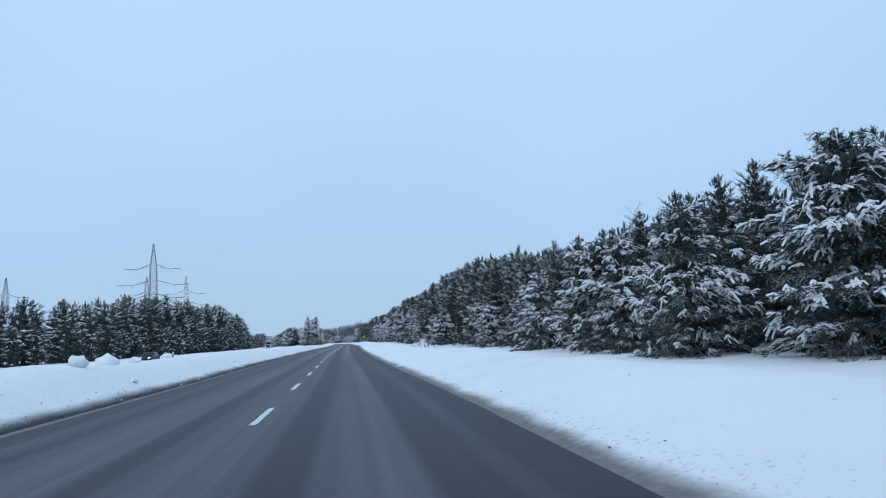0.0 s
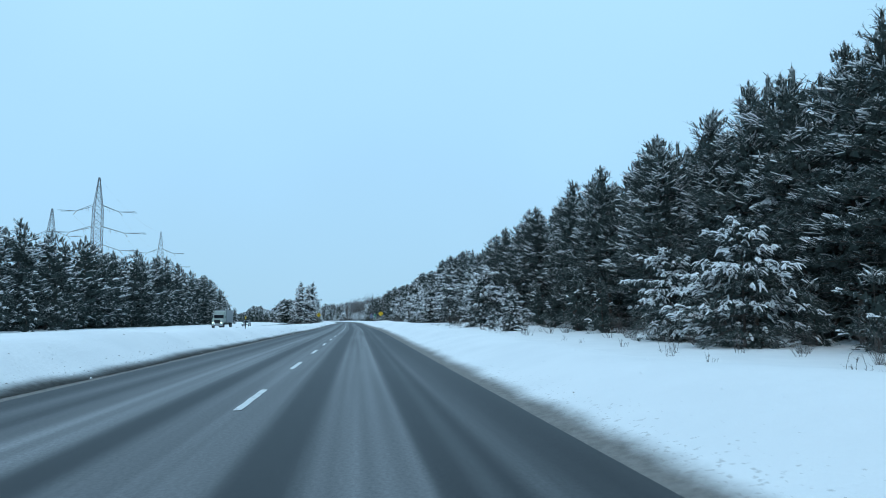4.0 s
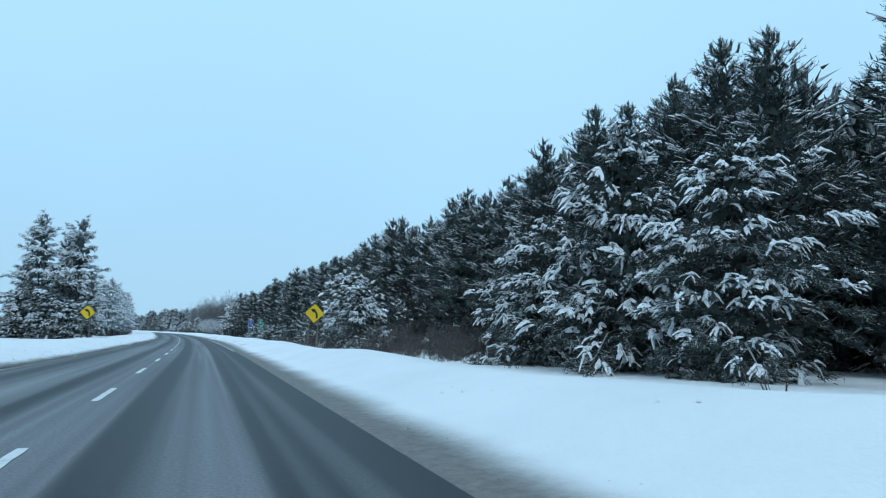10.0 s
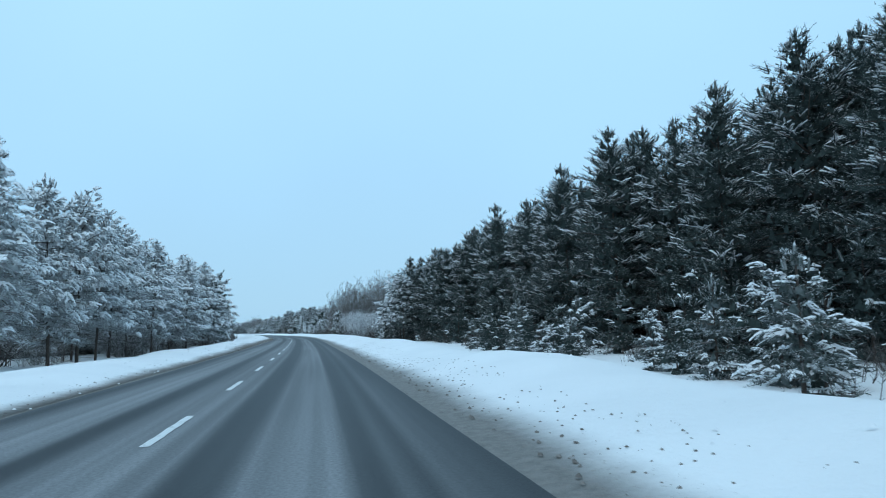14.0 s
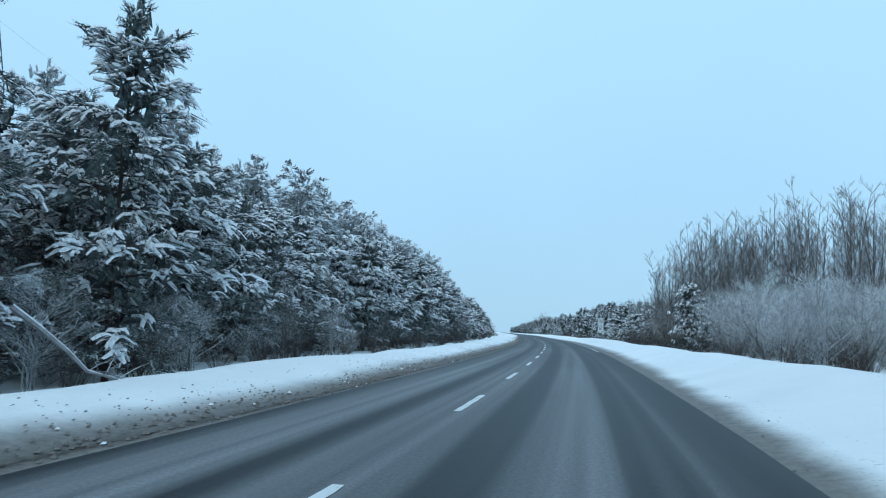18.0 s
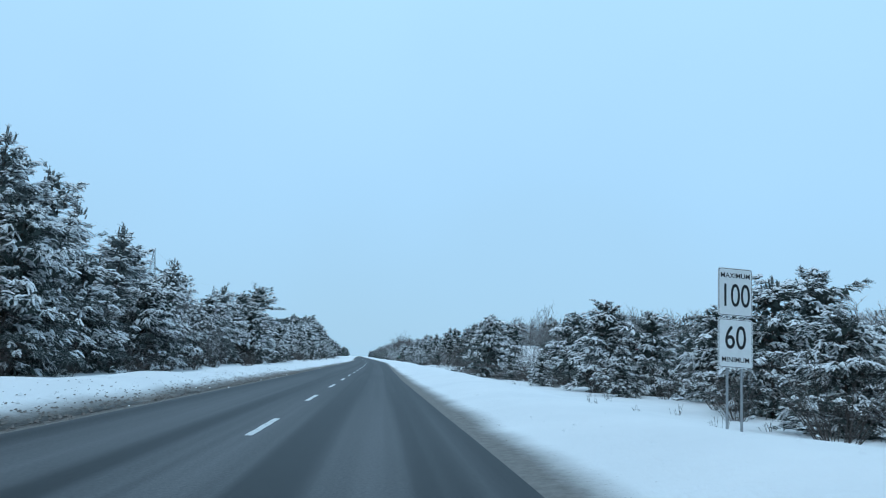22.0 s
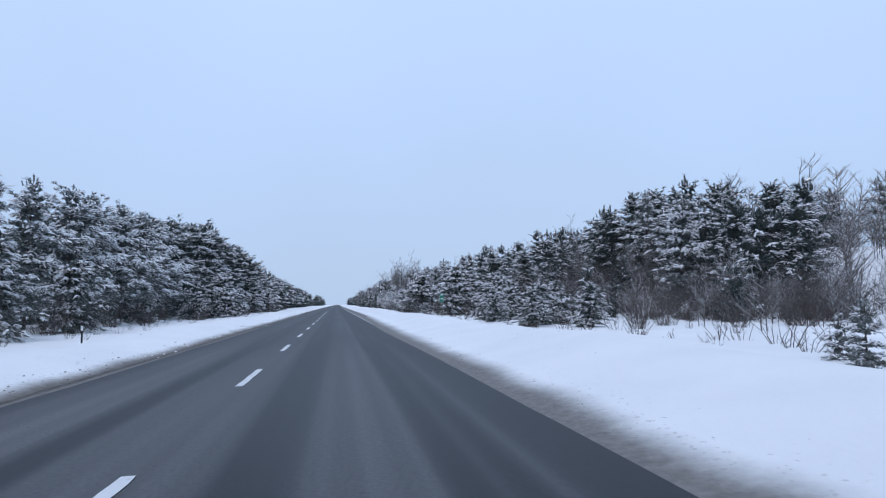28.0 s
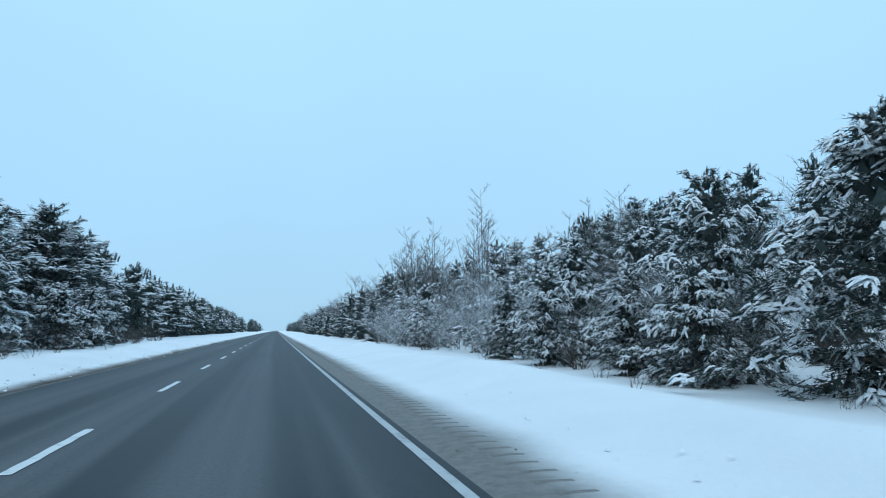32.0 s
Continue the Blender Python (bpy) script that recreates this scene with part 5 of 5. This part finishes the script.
def billboard(s, u, w, h, z_low, back, stripe, bars, turn, label):
    p = stand(s, u)
    e = empty("billboard", pose(p.x, p.y, p.z, 0, 0, heading(s) + turn), label, "billboard", "billboards")
    z0 = z_low - p.z
    n = 4 if w > 9 else 3
    for i in range(n):
        x = -w / 2 + w * (i + .5) / n
        part("post", box(.28, .28, z0 + h + .6, (x, .35, (z0 + h - .6) / 2), .02), WOOD, e)
    part("board", slab(rounded(w, h, .05, 0, z0 + h / 2), .12), back, e, "board face")
    if stripe:
        part("stripe", slab(((-w / 2 + .1, z0 + h * .88), (w / 2 - .1, z0 + h * .88), (w / 2 - .1, z0 + h - .05), (-w / 2 + .1, z0 + h - .05)), .02, y=-.075), stripe, e, "red stripe along the top")
    for x0, x1, y0, y1, mat in bars:
        part("printed_bar", slab(((x0 * w, z0 + y0 * h), (x1 * w, z0 + y0 * h), (x1 * w + .02 * h, z0 + y1 * h), (x0 * w + .02 * h, z0 + y1 * h)), .02, y=-.075), mat, e)
    part("snow_cap", box(w, .3, .14, (0, .05, z0 + h + .06), .06), LOOSE_SNOW, e)
    return e


billboard(772, 80, 13.0, 3.3, 4.3, WHITE, RED, [(-.42 + .082 * i, -.42 + .082 * i + .062, .36, .72, BLACK if i < 5 else RED) for i in range(9)] + [(.33, .42, .2, .62, BLACK)] +
          [(-.38 + .09 * i, -.31 + .09 * i, .16, .24, BLACK) for i in range(7)], -14, "white roadside billboard with a red top stripe and dark print")
billboard(805, 80, 7.6, 3.0, 4.3, BLACK, None, [(-.40, -.32, .45, .7, WHITE), (-.28, .05, .55, .72, WHITE), (-.26, .0, .3, .42, WHITE), (.15, .4, .62, .68, WHITE), (.15, .42, .48, .54, WHITE), (.15, .36, .34, .40, WHITE)],
          -14, "dark roadside billboard with pale print among shrubs")


def lattice(bm, a0, a1, z0, z1, cells, r):
    """Four-legged lattice shaft from half-width a0 at z0 to a1 at z1."""
    for i in range(cells):
        t0, t1 = i / cells, (i + 1) / cells
        w0, w1 = a0 + (a1 - a0) * t0, a0 + (a1 - a0) * t1
        y0, y1 = z0 + (z1 - z0) * t0, z0 + (z1 - z0) * t1
        c0 = [Vector((sx * w0, sy * w0, y0)) for sx, sy in ((1, 1), (-1, 1), (-1, -1), (1, -1))]
        c1 = [Vector((sx * w1, sy * w1, y1)) for sx, sy in ((1, 1), (-1, 1), (-1, -1), (1, -1))]
        for k in range(4):
            rod(c0[k], c1[k], r, sides=4, bm=bm)
            rod(c0[k], c1[(k + 1) % 4], r * .6, sides=3, bm=bm)
            rod(c0[(k + 1) % 4], c1[k], r * .6, sides=3, bm=bm)
            rod(c1[k], c1[(k + 1) % 4], r * .6, sides=3, bm=bm)


def arm(bm, x, z, w, rise):
    for sy in (-1, 1):
        rod((0 + x * w, sy * w, z), (x * 1.0, 0, z), .10, sides=4, bm=bm)
        rod((x / abs(x) * w, sy * w, z + rise), (x, 0, z), .10, sides=4, bm=bm)
        for t in (.35, .65):
            a = Vector((x / abs(x) * w, sy * w, z)).lerp(Vector((x, 0, z)), t)
            b = Vector((x / abs(x) * w, sy * w, z + rise)).lerp(Vector((x, 0, z)), t)
            rod(a, b, .06, sides=3, bm=bm)


def pylon(s, u, top):
    p = stand(s, u)
    e = empty("power_pylon", pose(p.x, p.y, p.z, 0, 0, heading(s) + 3), "steel lattice power pylon rising above the forest", "pylon", "power pylons")
    k = (top - p.z) / 62.0
    e.scale = (k, k, k)
    bm = bmesh.new()
    lattice(bm, 5.0, 1.9, 0, 30, 6, .16)
    lattice(bm, 1.9, 1.7, 30, 48, 6, .13)
    lattice(bm, 1.7, .25, 48, 62, 5, .12)
    part("shaft", bm, DARK_STEEL, e)
    for z, x in ((47.5, 8.2), (38.5, 10.5), (31, 9.0)):
        for sd in (-1, 1):
            bm = bmesh.new()
            arm(bm, sd * x, z, 1.8, 2.6)
            part("crossarm", bm, DARK_STEEL, e)
            bm = rod((sd * x, 0, z), (sd * (x + 1.2), 0, z - 1.6), .14, sides=6)
            part("insulator", bm, GREY_STEEL, e)
    return e


PYLONS = ((423, -106.5, 65), (598, -108, 62), (785, -112, 57), (971, -119, 54), (1150, -124, 52))
for s, u, top in PYLONS:
    pylon(s, u, top)
pylon(315, -84, 34)
pylon(192, -84, 22)
for (s0, u0, t0), (s1, u1, t1) in zip(PYLONS[:-1], PYLONS[1:]):
    bm = bmesh.new()
    for du, frac in ((-9.4, .73), (9.4, .73), (-11.6, .59), (11.6, .59), (0, 1.0)):
        a, b = road(s0, u0 + du, t0 * frac), road(s1, u1 + du, t1 * frac)
        pts = [a.lerp(b, i / 10) - UP * (9 * 4 * (i / 10) * (1 - i / 10) * .5) for i in range(11)]
        for q0, q1 in zip(pts[:-1], pts[1:]):
            rod(q0, q1, .018, sides=3, bm=bm)
    tagged(part("power_lines", bm, DARK_STEEL), "thin power lines slung between lattice pylons", "power lines")


def wheel(parent, x, y, r, w):
    tyre = part("wheel", rod((x - w / 2, y, r), (x + w / 2, y, r), r, sides=20), RUBBER, parent)
    part("rim", rod((x - w / 2 - .01, y, r), (x + w / 2 + .01, y, r), r * .55, sides=14), GREY_STEEL, tyre)


LAMP = bpy.data.materials.new("headlamp_glow")
LAMP.use_nodes = True
LAMP.node_tree.nodes["Principled BSDF"].inputs["Emission Color"].default_value = (0.75, 1.0, 0.85, 1)
LAMP.node_tree.nodes["Principled BSDF"].inputs["Emission Strength"].default_value = 2.0
PALE = plain("pale_truck_paint", (0.38, 0.43, 0.40), 0.35)
GREYBOX = plain("grey_trailer_side", (0.30, 0.32, 0.33), 0.6)
DARKCAR = plain("dark_car_paint", (0.03, 0.033, 0.037), 0.25)
SILVER = plain("silver_car_paint", (0.38, 0.40, 0.42), 0.3, 0.4)


def truck(s, u):
    p = road(s, u, CARR_Z + .06)
    e = empty("truck", pose(p.x, p.y, p.z, 0, 0, heading(s)), "pale box truck with lit headlamps on the opposite carriageway", "truck")
    part("bonnet", box(2.1, 1.9, 1.25, (0, -4.6, 1.35), .18), PALE, e)
    part("cab", box(2.3, 2.0, 1.75, (0, -2.9, 2.0), .15), PALE, e)
    part("roof_fairing", box(2.2, 1.6, .7, (0, -2.6, 3.15), .2), PALE, e)
    part("windscreen", box(1.9, .06, .75, (0, -3.92, 2.35), .02), GLASS_DARK, e)
    part("grille", box(1.2, .08, .75, (0, -5.57, 1.35), .02), BLACK, e)
    part("bumper", box(2.35, .3, .4, (0, -5.6, .65), .06), GREY_STEEL, e)
    part("cargo_box", box(2.5, 7.4, 2.7, (0, 2.0, 2.45), .05), GREYBOX, e)
    part("chassis", box(1.0, 9.5, .3, (0, .6, .8), .02), BLACK, e)
    for sd in (-1, 1):
        part("headlamp", box(.32, .08, .22, (sd * .85, -5.58, 1.1), .03), LAMP, e, "lit headlamp")
        part("mirror", box(.1, .2, .5, (sd * 1.35, -3.7, 2.3), .03), BLACK, e)
        for y in (-4.4, 3.2, 4.5):
            wheel(e, sd * 1.05, y, .5, .3)


def car(s, u, paint, label, flip=0):
    p = road(s, u, CARR_Z + .06)
    e = empty("car", pose(p.x, p.y, p.z, 0, 0, heading(s) + flip), label, "car", "cars on the opposite carriageway")
    bm = bmesh.new()
    prof = [(-2.25, .35), (-2.3, .75), (-1.2, .92), (-.5, 1.42), (.9, 1.45), (1.7, 1.0), (2.2, .95), (2.25, .4)]
    a = [bm.verts.new((-.88 if z < 1.1 else -.7, y, z)) for y, z in prof]
    b = [bm.verts.new((.88 if z < 1.1 else .7, y, z)) for y, z in prof]
    bm.faces.new(a)
    bm.faces.new(list(reversed(b)))
    for i in range(len(prof)):
        bm.faces.new((a[i], b[i], b[(i + 1) % len(prof)], a[(i + 1) % len(prof)]))
    bmesh.ops.recalc_face_normals(bm, faces=bm.faces[:])
    bmesh.ops.bevel(bm, geom=bm.edges[:], offset=.05, segments=2, affect="EDGES")
    part("body", bm, paint, e)
    part("windscreen", box(1.25, .05, .62, (0, -.90, 1.17), .02, turn=pose(0, 0, 0, -54, 0, 0)), GLASS_DARK, e)
    for sd in (-1, 1):
        part("side_window", box(.04, 1.5, .36, (sd * .80, .15, 1.2), .01, turn=pose(0, 0, 0, 0, -sd * 24, 0)), GLASS_DARK, e)
        part("headlamp", box(.3, .06, .12, (sd * .6, -2.29, .68), .02), LAMP, e, "lit headlamp")
        for y in (-1.4, 1.4):
            wheel(e, sd * .8, y, .33, .2)


truck(262, -26.2)
car(292, -25.8, SILVER, "silver car with lit headlamps on the opposite carriageway")

car(110, -25.6, DARKCAR, "dark car passing on the far carriageway")


# rumble grooves milled into the shoulder, half filled with grey slush
GROOVE = bpy.data.meshes.new("rumble_groove")
GROOVE.from_pydata([(-.2, -.07, .0), (.2, -.07, .0), (.2, .07, .0), (-.2, .07, .0), (-.18, -.03, .014), (.18, -.03, .012), (.17, .03, .013), (-.18, .03, .015)], [],
                   [(0, 1, 5, 4), (1, 2, 6, 5), (2, 3, 7, 6), (3, 0, 4, 7), (4, 5, 6, 7)])
GROOVE.materials.append(plain("dark_slush_ridge", (0.20, 0.188, 0.175), 0.9, 0, .3))
groove_rng = random.Random(8)
for i in range(280):
    s = 822 + i * .42
    ob = new("rumble_groove", GROOVE)
    u = lerp(s, *SWEPT_R) + .78 + groove_rng.uniform(-.03, .03)
    q = road(s, u, land(s, u) - .008)
    ob.matrix_world = pose(q.x, q.y, q.z, 0, 0, heading(s) + groove_rng.uniform(-3, 3))
    ob.parent = ground


def fallen_bough(s, u):
    rng = random.Random(12)
    V, F = [], []
    spine = [Vector((-3.2, .6, 3.0)), Vector((-2.2, .4, 2.3)), Vector((-1.2, .1, 1.45)), Vector((-.4, 0, .75)), Vector((.5, -.1, .5)), Vector((1.5, -.2, .25))]
    tube(V, F, spine, [.11, .10, .085, .07, .05, .015], 6)
    for k in range(16):
        f = rng.uniform(1.0, 4.8)
        p = spine[int(f)].lerp(spine[int(f) + 1], f % 1)
        d = Vector((rng.uniform(.2, 1), rng.uniform(-.8, .8), rng.uniform(-.5, .7))).normalized()
        q = p + d * rng.uniform(.5, 1.3)
        tube(V, F, [p, p.lerp(q, .5) + UP * .06, q], [.025, .016, .006], 3)
        for j in range(3):
            b = p.lerp(q, rng.uniform(.3, .9))
            twig(V, F, b, b + Vector((rng.uniform(-.2, 1), rng.uniform(-1, 1), rng.uniform(-.6, .6))).normalized() * .4, .008)
    ob = mesh_object("fallen_bough", V, F, TWIG_FROST)
    p = stand(s, u)
    ob.matrix_world = pose(p.x, p.y, p.z, 0, 0, heading(s) + 86) @ Matrix.Scale(.72, 4)
    tagged(ob, "snapped snowy bough leaning out of the roadside wood", "fallen branch")


fallen_bough(500.6, -10.6)


# thrown snow lumps and grit along the banks
def lump_field():
    rng = random.Random(77)
    V, F, W, G = [], [], [], []
    for k in range(9000):
        s = rng.uniform(-5, 930)
        left = rng.random() < .65
        d = abs(rng.gauss(0, 1.0)) * (.8 if left else 2.2) + .1
        u = (lerp(s, *SWEPT_L) - d) if left else (lerp(s, *SWEPT_R) + d)
        dirty = rng.random() < (.9 if d < 1.0 else .25 if left else 0)
        r = rng.uniform(.02, .06) * (.9 if left else .7) * (.6 if dirty else 1.0)
        if not left and not dirty and d < 1.6:
            continue
        c = stand(s, u) + UP * (r * .25)
        vs, fs = (W, G) if dirty else (V, F)
        o = len(vs)
        for x, y, z in ((1, 0, 0), (0, 1, 0), (-1, 0, 0), (0, -1, 0), (0, 0, .8), (.5, .5, .5), (-.5, .4, .55)):
            vs.append(c + Vector((x, y, z)) * (r * rng.uniform(.7, 1.3)))
        fs += [(o, o + 1, o + 5), (o + 1, o + 4, o + 5), (o, o + 5, o + 4), (o + 1, o + 2, o + 6), (o + 1, o + 6, o + 4), (o + 2, o + 4, o + 6), (o + 2, o + 3, o + 4), (o + 3, o, o + 4)]
    for k in range(9000):
        left = k % 6 < 5
        s = rng.uniform(432, 640) if left else rng.uniform(335, 425)
        d = abs(rng.gauss(0, .8)) + .12 if left else rng.uniform(.4, 2.2)
        r = rng.uniform(.012, .05) * (1.2 - .5 * min(d, 1.4))
        c = stand(s, (lerp(s, *SWEPT_L) - d) if left else (lerp(s, *SWEPT_R) + d)) + UP * (r * .2)
        o = len(W)
        for x, y, z in ((1, 0, 0), (0, 1, 0), (-1, 0, 0), (0, -1, 0), (0, 0, .8), (.5, .5, .5), (-.5, .4, .55)):
            W.append(c + Vector((x, y, z)) * (r * rng.uniform(.7, 1.3)))
        G += [(o, o + 1, o + 5), (o + 1, o + 4, o + 5), (o, o + 5, o + 4), (o + 1, o + 2, o + 6), (o + 1, o + 6, o + 4), (o + 2, o + 4, o + 6), (o + 2, o + 3, o + 4), (o + 3, o, o + 4)]
    tagged(mesh_object("snow_lumps", V, F, LOOSE_SNOW), "small snow lumps thrown up by the plough", "snow", kind="stuff")
    tagged(mesh_object("grit_clods", W, G, plain("frozen_slush_clod", (0.20, 0.18, 0.165), 0.9, 0, 0.35, 20)), "brown frozen slush clods along the banks", "slush", kind="stuff")


lump_field()


def snow_boulder(s, u, r, seed):
    rng = random.Random(seed)
    bm = bmesh.new()
    bmesh.ops.create_icosphere(bm, subdivisions=2, radius=r)
    for v in bm.verts:
        v.co *= 1 + .35 * noise.noise(v.co * (1.4 / r) + Vector((seed, 0, 0))) + .3 * noise.noise(v.co * (4.0 / r) + Vector((0, seed, 0)))
        v.co.z *= .75
    ob = part("snow_block", bm, LOOSE_SNOW)
    p = stand(s, u)
    ob.matrix_world = pose(p.x, p.y, p.z + r * .3, 0, 0, rng.uniform(0, 360))
    tagged(ob, "broken block of snow on the ploughed bank", "snow block", "snow blocks")


for i, (s, u, r) in enumerate(((38, -7.2, .34), (40, -7.9, .42), (41.5, -7.3, .28), (48, -7.6, .3), (35, -5.4, .16), (33.5, -6.6, .3), (30, -7.8, .4), (27, -7.2, .32))):
    snow_boulder(s, u, r, i)
